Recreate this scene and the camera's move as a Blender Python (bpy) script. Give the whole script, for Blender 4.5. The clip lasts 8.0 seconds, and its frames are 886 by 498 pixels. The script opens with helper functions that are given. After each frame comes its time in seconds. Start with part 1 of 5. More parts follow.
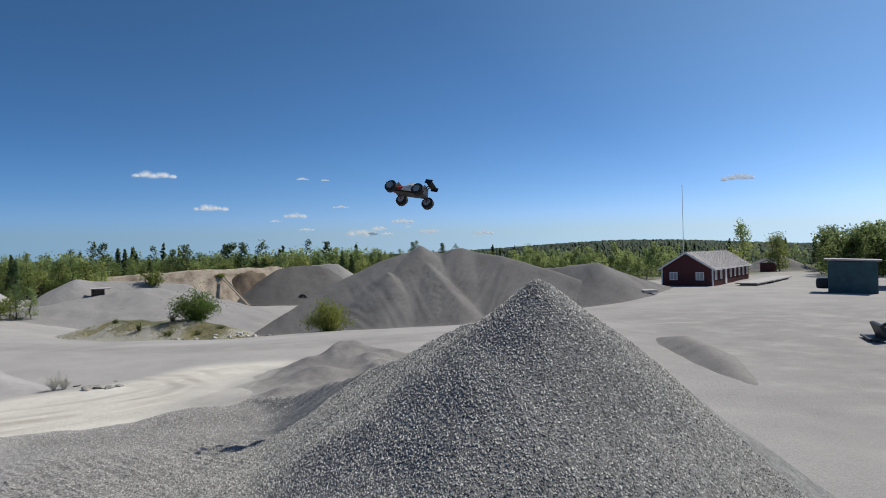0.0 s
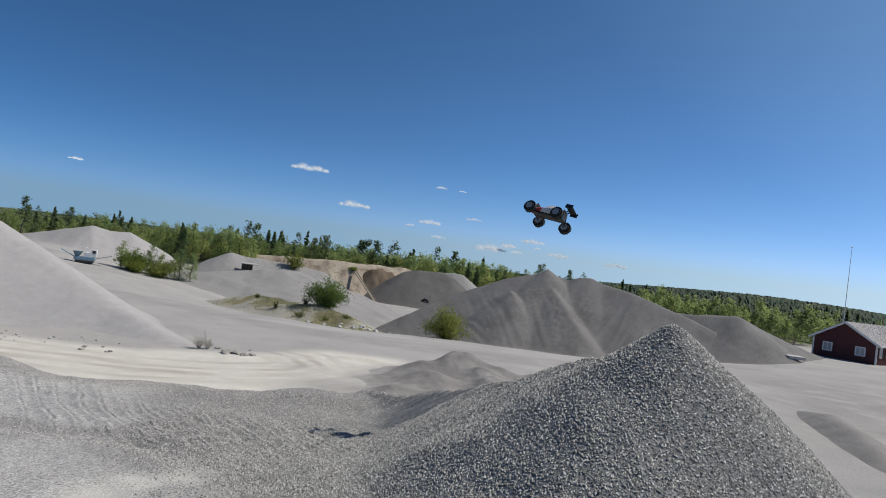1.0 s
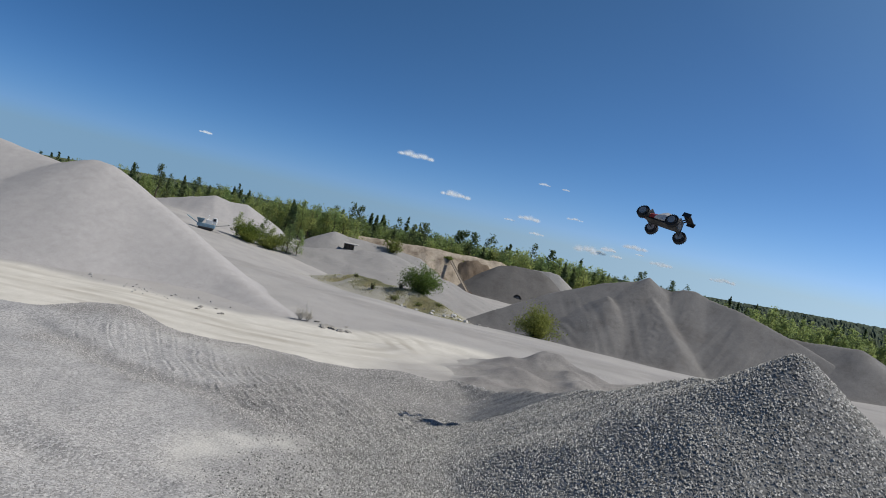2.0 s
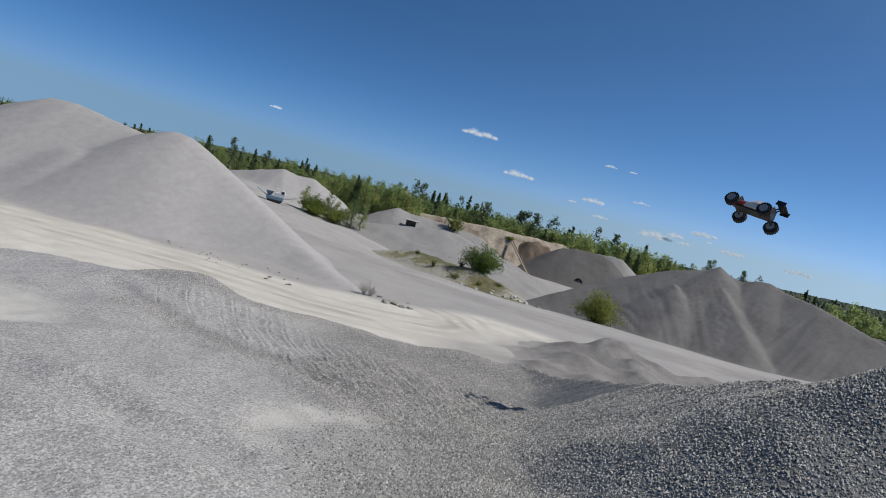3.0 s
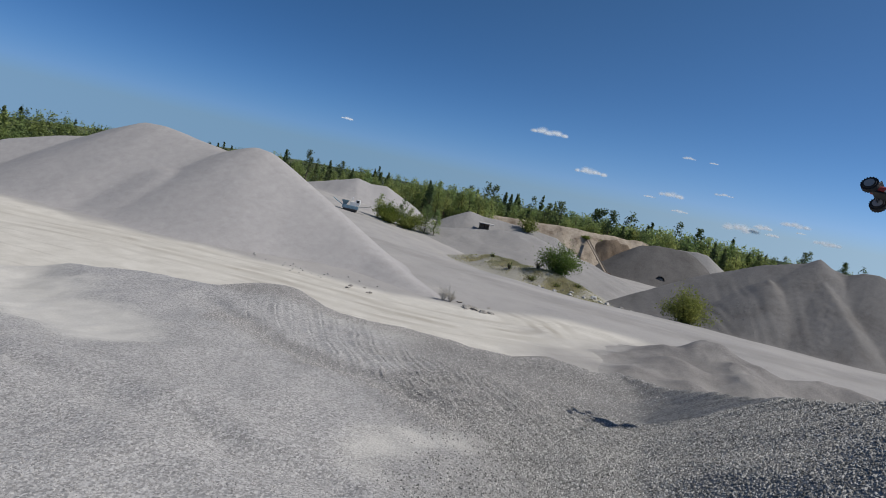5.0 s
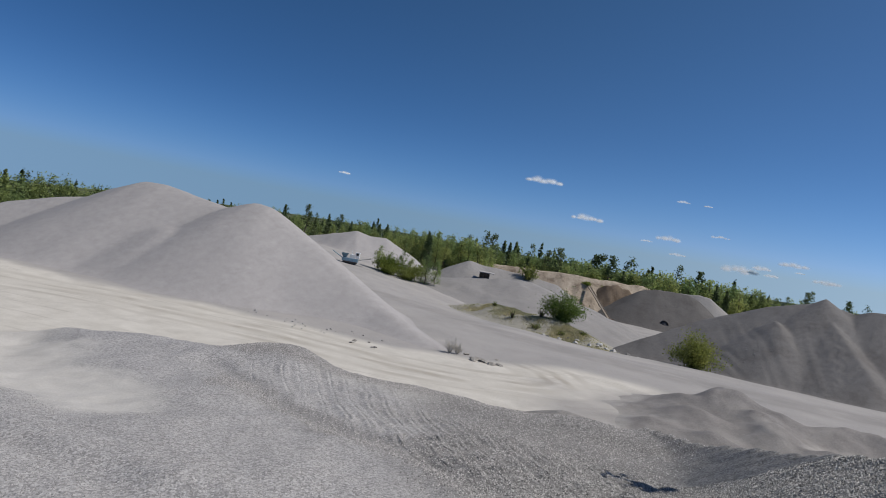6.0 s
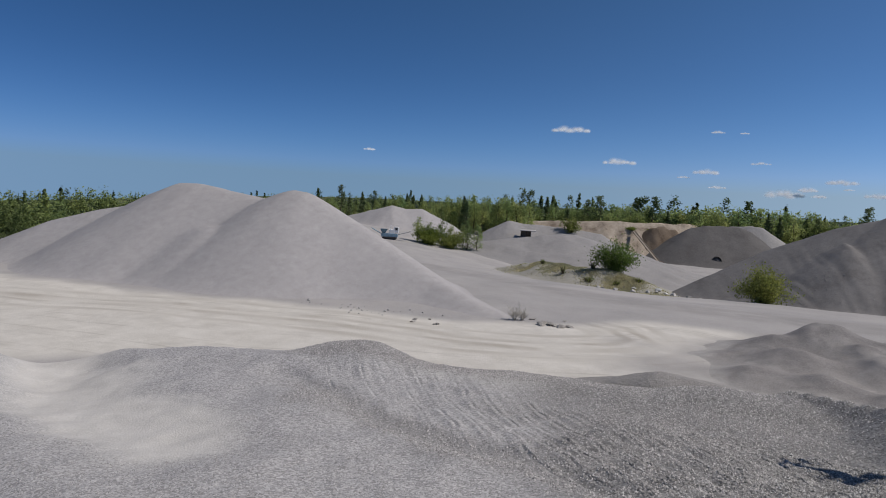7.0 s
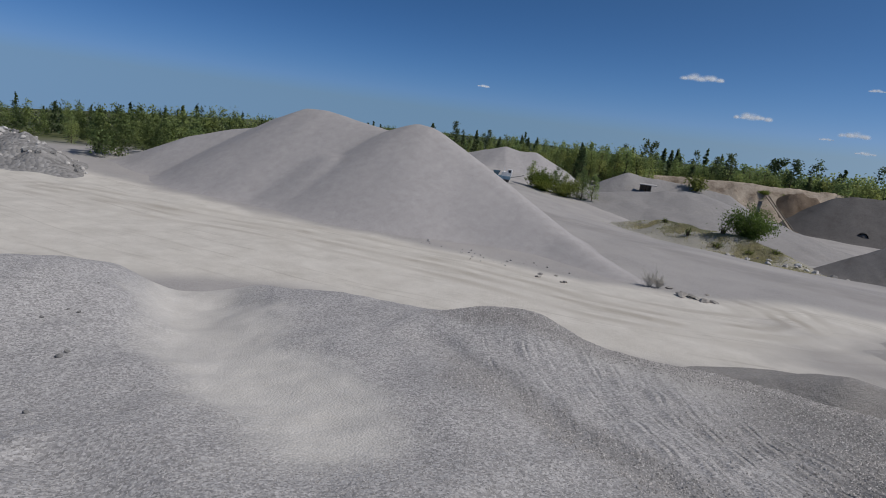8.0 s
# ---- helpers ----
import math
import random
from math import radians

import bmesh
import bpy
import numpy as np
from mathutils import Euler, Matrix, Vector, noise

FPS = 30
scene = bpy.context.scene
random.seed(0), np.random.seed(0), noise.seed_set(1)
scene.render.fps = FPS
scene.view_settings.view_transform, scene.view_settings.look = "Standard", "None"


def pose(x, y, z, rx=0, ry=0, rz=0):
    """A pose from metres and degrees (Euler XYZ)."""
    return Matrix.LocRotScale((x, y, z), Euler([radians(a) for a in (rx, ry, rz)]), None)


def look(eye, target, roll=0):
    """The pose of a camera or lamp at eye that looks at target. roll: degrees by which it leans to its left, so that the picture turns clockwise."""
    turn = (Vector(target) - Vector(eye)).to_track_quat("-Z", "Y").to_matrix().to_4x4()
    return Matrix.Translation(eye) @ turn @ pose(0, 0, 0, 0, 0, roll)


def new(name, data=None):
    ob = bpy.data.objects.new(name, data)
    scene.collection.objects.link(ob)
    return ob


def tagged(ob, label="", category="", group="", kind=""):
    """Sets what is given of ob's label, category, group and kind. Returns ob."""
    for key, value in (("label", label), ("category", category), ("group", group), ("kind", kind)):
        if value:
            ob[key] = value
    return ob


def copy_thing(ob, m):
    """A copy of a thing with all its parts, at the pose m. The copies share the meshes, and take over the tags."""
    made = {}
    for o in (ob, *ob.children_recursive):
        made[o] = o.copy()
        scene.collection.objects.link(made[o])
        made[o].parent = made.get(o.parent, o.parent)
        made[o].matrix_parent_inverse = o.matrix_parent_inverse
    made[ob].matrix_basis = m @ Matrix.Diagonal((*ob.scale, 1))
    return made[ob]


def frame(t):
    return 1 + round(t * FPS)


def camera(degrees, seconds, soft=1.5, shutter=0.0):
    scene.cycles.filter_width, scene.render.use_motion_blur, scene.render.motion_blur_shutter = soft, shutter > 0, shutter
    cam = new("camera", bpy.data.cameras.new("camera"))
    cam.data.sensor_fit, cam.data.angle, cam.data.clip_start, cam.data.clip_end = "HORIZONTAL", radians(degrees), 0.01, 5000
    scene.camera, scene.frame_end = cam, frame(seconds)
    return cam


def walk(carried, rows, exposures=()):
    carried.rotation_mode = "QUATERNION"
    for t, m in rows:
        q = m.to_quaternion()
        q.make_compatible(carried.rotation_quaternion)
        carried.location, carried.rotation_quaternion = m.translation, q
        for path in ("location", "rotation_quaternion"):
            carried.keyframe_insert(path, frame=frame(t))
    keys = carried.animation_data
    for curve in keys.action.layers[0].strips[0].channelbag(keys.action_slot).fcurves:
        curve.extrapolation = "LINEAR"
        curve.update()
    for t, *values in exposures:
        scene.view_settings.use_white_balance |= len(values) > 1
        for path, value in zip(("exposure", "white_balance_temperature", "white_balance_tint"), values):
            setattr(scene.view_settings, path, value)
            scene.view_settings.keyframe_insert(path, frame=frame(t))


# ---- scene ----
from mathutils.bvhtree import BVHTree

# The camera is carried along the top of a gravel stockpile and pans to the left.
# seconds, x, y, z, yaw to the left of +y, pitch, roll (degrees)
PATH = (
    (0, 0.00, 0.00, 5.00, 3.29, 0.37, -1.19),
    (0.5, -0.02, 0.00, 5.00, 9.36, 1.45, 3.40),
    (1, -0.06, 0.00, 5.00, 15.60, 1.37, 7.55),
    (1.5, -0.10, 0.01, 5.00, 21.07, 0.58, 10.78),
    (3, -0.41, 0.09, 4.97, 29.75, -4.28, 14.75),
    (3.5, -0.52, 0.15, 4.95, 32.84, -6.19, 14.77),
    (4, -0.66, 0.22, 4.94, 34.57, -6.84, 14.00),
    (4.5, -0.79, 0.30, 4.93, 35.57, -6.97, 13.07),
    (6, -1.33, 0.52, 4.88, 37.48, -0.88, 10.40),
    (6.5, -1.86, 0.78, 4.85, 37.42, 0.10, 8.95),
    (7, -2.76, 1.17, 4.82, 40.51, -4.58, 3.01),
    (7.5, -3.74, 1.40, 4.80, 44.97, -9.10, 10.39),
    (8, -4.61, 1.53, 4.79, 49.77, -11.12, 7.43),
)


def eye_pose(x, y, z, yaw, pitch, roll):
    a, b = radians(yaw), radians(pitch)
    way = Vector((-math.sin(a) * math.cos(b), math.cos(a) * math.cos(b), math.sin(b)))
    return look((x, y, z), Vector((x, y, z)) + way, roll)


cam = camera(73.5, 8.0, soft=0.95)
walk(cam, [(t, eye_pose(*row)) for t, *row in PATH], ((0, 0.16, 6330, 8), (1.5, 0.10, 6330, 8), (3.5, 0.02, 6240, 9), (6, -0.10, 6280, 11), (7, -0.19, 6300, 13), (8, -0.36, 6200, 12)))

# ---- light ----
SUN_AZ, SUN_EL = radians(57), radians(51)      # to the right of +y, above the horizon
world = bpy.data.worlds.new("world")
scene.world = world
world.use_nodes = True
wn = world.node_tree
sky = wn.nodes.new("ShaderNodeTexSky")
sky.sky_type, sky.sun_disc = "NISHITA", False
sky.sun_elevation, sky.sun_rotation = SUN_EL, SUN_AZ
sky.air_density, sky.dust_density, sky.ozone_density = 1.0, 0.5, 3.0
direction = wn.nodes.new("ShaderNodeTexCoord")
above = wn.nodes.new("ShaderNodeVectorMath")          # no darker band under the skyline
above.operation = "MAXIMUM"
above.inputs[1].default_value = (-2, -2, 0.035)
wn.links.new(direction.outputs["Generated"], above.inputs[0])
wn.links.new(above.outputs[0], sky.inputs[0])


def sky_mix(how, fac, a, b):
    node = wn.nodes.new("ShaderNodeMix")
    node.data_type, node.blend_type = "RGBA", how
    node.inputs[0].default_value = fac
    for sock, v in ((node.inputs[6], a), (node.inputs[7], b)):
        if isinstance(v, tuple):
            sock.default_value = (*v, 1)
        else:
            wn.links.new(v, sock)
    return node.outputs[2]


# clear dry air: a deeper blue overhead than the plain model gives
deep = sky_mix("MULTIPLY", 1.0, sky.outputs[0], (0.085, 0.115, 0.235))
deep = sky_mix("MIX", 0.32, (0.80, 0.90, 1.00), deep)
deep = sky_mix("MULTIPLY", 1.0, sky.outputs[0], deep)
split = wn.nodes.new("ShaderNodeSeparateColor")
wn.links.new(sky.outputs[0], split.inputs[0])
ratio = wn.nodes.new("ShaderNodeMath")
ratio.operation = "DIVIDE"
wn.links.new(split.outputs[0], ratio.inputs[0])
wn.links.new(split.outputs[2], ratio.inputs[1])
haze = wn.nodes.new("ShaderNodeMapRange")
haze.inputs[1].default_value, haze.inputs[2].default_value = 0.20, 0.80
wn.links.new(ratio.outputs[0], haze.inputs[0])
tint = sky_mix("MIX", 0.5, (0.62, 0.88, 0.75), (0.95, 1.08, 1.33))
wn.links.new(haze.outputs[0], tint.node.inputs[0])
deep = sky_mix("MULTIPLY", 1.0, deep, tint)

# the air whitens towards the sun and deepens away from it
to_sun = wn.nodes.new("ShaderNodeVectorMath")
to_sun.operation = "DOT_PRODUCT"
to_sun.inputs[1].default_value = (math.sin(SUN_AZ) * math.cos(SUN_EL), math.cos(SUN_AZ) * math.cos(SUN_EL), math.sin(SUN_EL))
wn.links.new(direction.outputs["Generated"], to_sun.inputs[0])
span = wn.nodes.new("ShaderNodeMapRange")
span.inputs[1].default_value, span.inputs[2].default_value = -0.6, 1.0
wn.links.new(to_sun.outputs["Value"], span.inputs[0])
aureole = wn.nodes.new("ShaderNodeValToRGB")
stops = ((-0.6, (0.58, 0.68, 0.78)), (-0.15, (0.72, 0.84, 0.92)), (0.08, (0.86, 0.94, 0.98)), (0.25, (0.99, 1.01, 1.0)), (0.40, (1.06, 1.06, 1.02)), (0.58, (1.14, 1.08, 1.0)), (0.74, (1.60, 1.32, 1.04)), (1.0, (2.2, 1.6, 1.12)))
while len(aureole.color_ramp.elements) < len(stops):
    aureole.color_ramp.elements.new(0.5)
for stop, (c, colour) in zip(aureole.color_ramp.elements, stops):
    stop.position, stop.color = (c + 0.6) / 1.6, (*colour, 1)
wn.links.new(span.outputs[0], aureole.inputs[0])
deep = sky_mix("MULTIPLY", 1.0, deep, aureole.outputs[0])

# thicker air along the skyline
axes = wn.nodes.new("ShaderNodeSeparateXYZ")
wn.links.new(direction.outputs["Generated"], axes.inputs[0])
rise = wn.nodes.new("ShaderNodeMapRange")
rise.interpolation_type = "SMOOTHSTEP"
rise.inputs[1].default_value, rise.inputs[2].default_value = -0.05, 0.22
wn.links.new(axes.outputs[2], rise.inputs[0])
low = sky_mix("MIX", 0.5, (1.30, 1.20, 1.14), (1.0, 1.0, 1.0))
wn.links.new(rise.outputs[0], low.node.inputs[0])
wn.links.new(sky_mix("MULTIPLY", 1.0, deep, low), wn.nodes["Background"].inputs[0])
wn.nodes["Background"].inputs[1].default_value = 0.068
sun_data = bpy.data.lights.new("sun", "SUN")
sun_data.energy, sun_data.angle, sun_data.color = 3.8, radians(0.53), (1.0, 0.93, 0.82)
sun = new("sun", sun_data)
sun.matrix_world = look((0, 0, 60), (-math.sin(SUN_AZ) * math.cos(SUN_EL), -math.cos(SUN_AZ) * math.cos(SUN_EL), 60 - math.sin(SUN_EL)))


# ---- numeric noise for land forms ----
def hash2(ix, iy, seed):
    n = (ix.astype(np.int64) * 374761393 + iy.astype(np.int64) * 668265263 + seed * 982451653) & 0x7FFFFFFF
    n = ((n ^ (n >> 13)) * 1274126177) & 0x7FFFFFFF
    return ((n ^ (n >> 16)) & 0xFFFF) / 65535.0


def vnoise(x, y, seed=0):
    ix, iy = np.floor(x), np.floor(y)
    fx, fy = x - ix, y - iy
    fx, fy = fx * fx * (3 - 2 * fx), fy * fy * (3 - 2 * fy)
    a, b = hash2(ix, iy, seed), hash2(ix + 1, iy, seed)
    c, d = hash2(ix, iy + 1, seed), hash2(ix + 1, iy + 1, seed)
    return (a * (1 - fx) + b * fx) * (1 - fy) + (c * (1 - fx) + d * fx) * fy - 0.5


def fbm(x, y, scale, octaves=4, seed=0):
    out, amp = 0.0, 1.0
    for k in range(octaves):
        out = out + amp * vnoise(x / scale + 17.3 * k, y / scale - 9.1 * k, seed + k)
        amp, scale = amp * 0.5, scale * 0.5
    return out


def smooth(a, b, v):
    t = np.clip((v - a) / (b - a), 0, 1)
    return t * t * (3 - 2 * t)


def polyline_distance(x, y, pts):
    """Distance to a polyline and the value of its last column at the nearest place."""
    best, val = np.full(np.shape(x), 1e9), np.zeros(np.shape(x))
    for p, q in zip(pts[:-1], pts[1:]):
        dx, dy = q[0] - p[0], q[1] - p[1]
        s = np.clip(((x - p[0]) * dx + (y - p[1]) * dy) / (dx * dx + dy * dy), 0, 1)
        d = np.hypot(x - p[0] - s * dx, y - p[1] - s * dy)
        near = d < best
        best, val = np.where(near, d, best), np.where(near, p[-1] + s * (q[-1] - p[-1]), val)
    return best, val


# ---- mesh helpers ----
def mesh_of(name, verts, faces, material=None, smooth_shade=False):
    me = bpy.data.meshes.new(name)
    me.from_pydata(np.asarray(verts, float).tolist(), [], faces if isinstance(faces, list) else faces.tolist())
    if material:
        me.materials.append(material)
    if smooth_shade:
        me.polygons.foreach_set("use_smooth", np.ones(len(me.polygons), bool))
    me.update()
    return me


def part(name, bm, material, parent, label="", smooth_shade=False):
    me = bpy.data.meshes.new(name)
    bm.normal_update()
    bm.to_mesh(me)
    bm.free()
    me.materials.append(material)
    if smooth_shade:
        me.polygons.foreach_set("use_smooth", np.ones(len(me.polygons), bool))
    ob = new(name, me)
    ob.parent = parent
    return tagged(ob, label)


def part_mesh(name, me, parent, label=""):
    ob = new(name, me)
    ob.parent = parent
    return tagged(ob, label)


def box(bm, size, at=(0, 0, 0), turn=None, bevel=0.0):
    m = Matrix.Translation(at) @ (turn.to_4x4() if turn else Matrix()) @ Matrix.Diagonal((*size, 1))
    got = bmesh.ops.create_cube(bm, size=1, matrix=m)
    if bevel:
        edges = list({e for v in got["verts"] for e in v.link_edges})
        bmesh.ops.bevel(bm, geom=edges, offset=bevel, segments=2, affect="EDGES", profile=0.6)
    return bm


def rod(bm, a, b, r0, r1=None, sides=8):
    a, b = Vector(a), Vector(b)
    m = Matrix.Translation((a + b) / 2) @ (b - a).to_track_quat("Z", "Y").to_matrix().to_4x4()
    bmesh.ops.create_cone(bm, cap_ends=True, segments=sides, radius1=r0, radius2=r0 if r1 is None else r1, depth=(b - a).length, matrix=m)
    return bm


def empty(name, x, y, z, rz=0.0):
    ob = new(name)
    ob.empty_display_size = 0.3
    ob.matrix_world = pose(x, y, z, 0, 0, rz)
    return ob


# ---- materials ----
class Nodes:
    def __init__(self, name):
        self.mat = bpy.data.materials.new(name)
        self.mat.use_nodes = True
        self.tree = self.mat.node_tree
        self.bsdf = self.tree.nodes["Principled BSDF"]
        self.out = self.tree.nodes["Material Output"]

    def add(self, kind, **values):
        node = self.tree.nodes.new("ShaderNode" + kind)
        for key, value in values.items():
            node.inputs[key.replace("_", " ")].default_value = value
        return node

    def link(self, a, b):
        self.tree.links.new(a, b)

    def coords(self, kind="Object"):
        return self.add("TexCoord").outputs[kind]

    def noise(self, at, scale, detail=4, rough=0.55):
        node = self.add("TexNoise", Scale=scale, Detail=detail, Roughness=rough)
        self.link(at, node.inputs["Vector"])
        return node.outputs[0]

    def ramp(self, fac, stops):
        node = self.add("ValToRGB")
        el = node.color_ramp.elements
        while len(el) < len(stops):
            el.new(0.5)
        for e, (at, colour) in zip(el, stops):
            e.position, e.color = at, (*colour, 1)
        self.link(fac, node.inputs[0])
        return node.outputs[0]

    def mix(self, fac, a, b, how="MIX"):
        node = self.tree.nodes.new("ShaderNodeMix")
        node.data_type, node.blend_type = "RGBA", how
        for sock, v in ((node.inputs[0], fac), (node.inputs[6], a), (node.inputs[7], b)):
            if isinstance(v, (int, float)):
                sock.default_value = v
            elif isinstance(v, tuple):
                sock.default_value = (*v, 1)
            else:
                self.link(v, sock)
        return node.outputs[2]

    def bump(self, height, strength, distance):
        node = self.add("Bump", Strength=strength, Distance=distance)
        self.link(height, node.inputs["Height"])
        self.link(node.outputs[0], self.bsdf.inputs["Normal"])
        return node


def furrow_relief(n):
    """Short crisp furrows, one beside another in staggered rows, where the attribute says so."""
    def calc(how, a, b=0.0):
        node = n.add("Math")
        node.operation = how
        for sock, v in zip(node.inputs, (a, b)):
            if isinstance(v, (int, float)):
                sock.default_value = v
            else:
                n.link(v, sock)
        return node.outputs[0]

    attr = n.add("Attribute")
    attr.attribute_name = "furrow"
    split = n.add("SeparateXYZ")
    n.link(attr.outputs["Vector"], split.inputs[0])
    u, v, belt = split.outputs
    count = calc("FLOOR", u)
    v = calc("ADD", v, calc("MULTIPLY", count, 0.37))
    both = n.add("CombineXYZ")
    n.link(count, both.inputs[0])
    n.link(calc("FLOOR", v), both.inputs[1])
    dice = n.add("TexWhiteNoise")
    dice.noise_dimensions = "2D"
    n.link(both.outputs[0], dice.inputs["Vector"])
    size = calc("MULTIPLY", belt, calc("MULTIPLY", calc("SINE", calc("MULTIPLY", calc("FRACT", v), math.pi)), calc("ADD", calc("MULTIPLY", dice.outputs["Value"], 0.9), 0.2)))
    shape = n.ramp(calc("FRACT", u), ((0.0, (0.55,) * 3), (0.38, (1.0,) * 3), (0.52, (0.0,) * 3), (0.68, (0.7,) * 3), (1.0, (0.55,) * 3)))
    node = n.add("Bump", Strength=1.0, Distance=0.05)
    n.link(calc("MULTIPLY", size, shape), node.inputs["Height"])
    return node.outputs[0]


def gravel_material(name, dark, light, stone, tint=(0.5, 0.48, 0.45), relief=1.0, blend=False, lumps=0.25, streaks=0.0):
    """Loose crushed stone: single stones by cells, damp and dusty patches in the large."""
    n = Nodes(name)
    at = n.coords()
    cells = n.add("TexVoronoi", Scale=1 / stone)
    n.link(at, cells.inputs["Vector"])
    tone = n.ramp(cells.outputs["Color"], ((0.1, dark), (0.55, tuple((a + b) / 2 for a, b in zip(dark, light))), (0.95, light)))
    patches = n.noise(at, 0.35, 5, 0.6)
    col = n.mix(n.ramp(patches, ((0.35, (0, 0, 0)), (0.75, (0.55, 0.55, 0.55)))), tone, tint)
    fine = n.noise(at, 2.2, 6, 0.65)
    col = n.mix(0.35, col, n.ramp(fine, ((0.3, (0.55, 0.55, 0.55)), (0.7, (1, 1, 1)))), "MULTIPLY")
    if streaks:
        run = n.add("Mapping")
        run.inputs["Scale"].default_value = (1, 1, 0.12)
        n.link(at, run.inputs["Vector"])
        col = n.mix(streaks, col, n.ramp(n.noise(run.outputs[0], 0.30, 7, 0.7), ((0.36, (0.42, 0.36, 0.31)), (0.48, (0.85, 0.82, 0.78)), (0.66, (1.15, 1.12, 1.08)))), "MULTIPLY")
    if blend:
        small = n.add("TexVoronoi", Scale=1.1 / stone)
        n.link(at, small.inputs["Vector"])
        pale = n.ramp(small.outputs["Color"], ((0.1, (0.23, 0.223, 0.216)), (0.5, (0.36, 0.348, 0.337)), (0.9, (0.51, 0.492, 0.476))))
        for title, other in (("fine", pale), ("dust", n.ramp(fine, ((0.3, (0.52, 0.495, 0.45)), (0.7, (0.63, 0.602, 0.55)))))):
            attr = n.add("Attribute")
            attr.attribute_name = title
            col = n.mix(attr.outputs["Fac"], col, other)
    n.link(col, n.bsdf.inputs["Base Color"])
    n.bsdf.inputs["Roughness"].default_value = 0.95
    n.bsdf.inputs["Specular IOR Level"].default_value = 0.2
    first = n.bump(cells.outputs["Distance"], 0.9 * relief, stone * 0.8)
    first.invert = True
    second = n.add("Bump", Strength=0.7 * relief, Distance=lumps)
    n.link(fine, second.inputs["Height"])
    n.link(second.outputs[0], first.inputs["Normal"])
    if blend:
        n.link(furrow_relief(n), second.inputs["Normal"])
    return n.mat


def plain_material(name, colour, rough=0.7, metal=0.0, vary=0.25, scale=6.0, bump=0.0):
    n = Nodes(name)
    at = n.coords()
    grain = n.noise(at, scale, 6, 0.6)
    low = tuple(c * (1 - vary) for c in colour)
    high = tuple(min(1, c * (1 + vary * 0.6)) for c in colour)
    col = n.ramp(grain, ((0.3, low), (0.7, high)))
    wear = n.noise(at, scale * 0.2, 3)
    col = n.mix(0.25, col, n.ramp(wear, ((0.35, (0.6, 0.58, 0.55)), (0.65, (1, 1, 1)))), "MULTIPLY")
    n.link(col, n.bsdf.inputs["Base Color"])
    n.bsdf.inputs["Roughness"].default_value = rough
    n.bsdf.inputs["Metallic"].default_value = metal
    if bump:
        n.bump(grain, bump, 0.02)
    return n.mat


def leaf_material(name, colour, vary=0.3):
    n = Nodes(name)
    geo = n.add("NewGeometry")
    info = n.add("ObjectInfo")
    a = n.ramp(geo.outputs["Random Per Island"], ((0.0, tuple(c * (1 - vary) for c in colour)), (1.0, tuple(c * (1 + vary) for c in colour))))
    b = n.ramp(info.outputs["Random"], ((0.0, (0.72, 0.82, 0.75)), (1.0, (1.15, 1.05, 0.9))))
    col = n.mix(1.0, a, b, "MULTIPLY")
    col = n.mix(1.0, col, n.ramp(n.noise(n.coords(), 0.22, 2, 0.5), ((0.35, (0.72, 0.78, 0.74)), (0.65, (1.2, 1.16, 1.05)))), "MULTIPLY")
    n.link(col, n.bsdf.inputs["Base Color"])
    n.bsdf.inputs["Roughness"].default_value = 0.6
    n.bsdf.inputs["Specular IOR Level"].default_value = 0.25
    back = n.add("BsdfTranslucent")
    n.link(col, back.inputs[0])
    mixer = n.add("MixShader", Fac=0.58)
    n.link(n.bsdf.outputs[0], mixer.inputs[1])
    n.link(back.outputs[0], mixer.inputs[2])
    n.link(mixer.outputs[0], n.out.inputs[0])
    return n.mat


# base tone lowered: shade in the gaps between loose stones is in this colour
GRAVEL = gravel_material("coarse_gravel", (0.105, 0.103, 0.098), (0.35, 0.341, 0.327), 0.022, (0.27, 0.262, 0.25), 0.42, True, 0.07)
GRIT = gravel_material("grey_grit", (0.335, 0.318, 0.308), (0.455, 0.432, 0.418), 0.02, (0.42, 0.396, 0.38), 0.22, lumps=0.06)
MOUND_GRIT = gravel_material("mound_grit", (0.235, 0.225, 0.216), (0.36, 0.346, 0.332), 0.02, (0.335, 0.318, 0.302), 0.4)
DARK_GRIT = gravel_material("dark_grit", (0.15, 0.145, 0.141), (0.255, 0.246, 0.239), 0.03, (0.222, 0.213, 0.206), 0.4, lumps=0.1, streaks=0.35)
SAND = gravel_material("brown_sand", (0.34, 0.283, 0.222), (0.56, 0.49, 0.40), 0.05, (0.53, 0.472, 0.40), 0.9, streaks=0.9)
BROWN_EARTH = gravel_material("brown_earth", (0.13, 0.098, 0.07), (0.28, 0.222, 0.168), 0.06, (0.25, 0.2, 0.15), 0.9, streaks=0.7)
BROKEN = gravel_material("broken_rock", (0.17, 0.165, 0.158), (0.38, 0.368, 0.35), 0.25, (0.35, 0.335, 0.315), 0.55, lumps=0.16)
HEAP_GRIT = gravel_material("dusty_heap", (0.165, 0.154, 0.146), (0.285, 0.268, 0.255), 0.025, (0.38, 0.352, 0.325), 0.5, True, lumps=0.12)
SPILL_GRIT = gravel_material("dusty_spill", (0.23, 0.217, 0.20), (0.37, 0.35, 0.325), 0.03, (0.38, 0.357, 0.325), 0.6)
# the darkest of the grits, for the back pile and the culvert
BLACK_GRIT = gravel_material("very_dark_grit", (0.098, 0.093, 0.090), (0.175, 0.167, 0.161), 0.03, (0.165, 0.157, 0.150), 0.4, lumps=0.1, streaks=0.35)
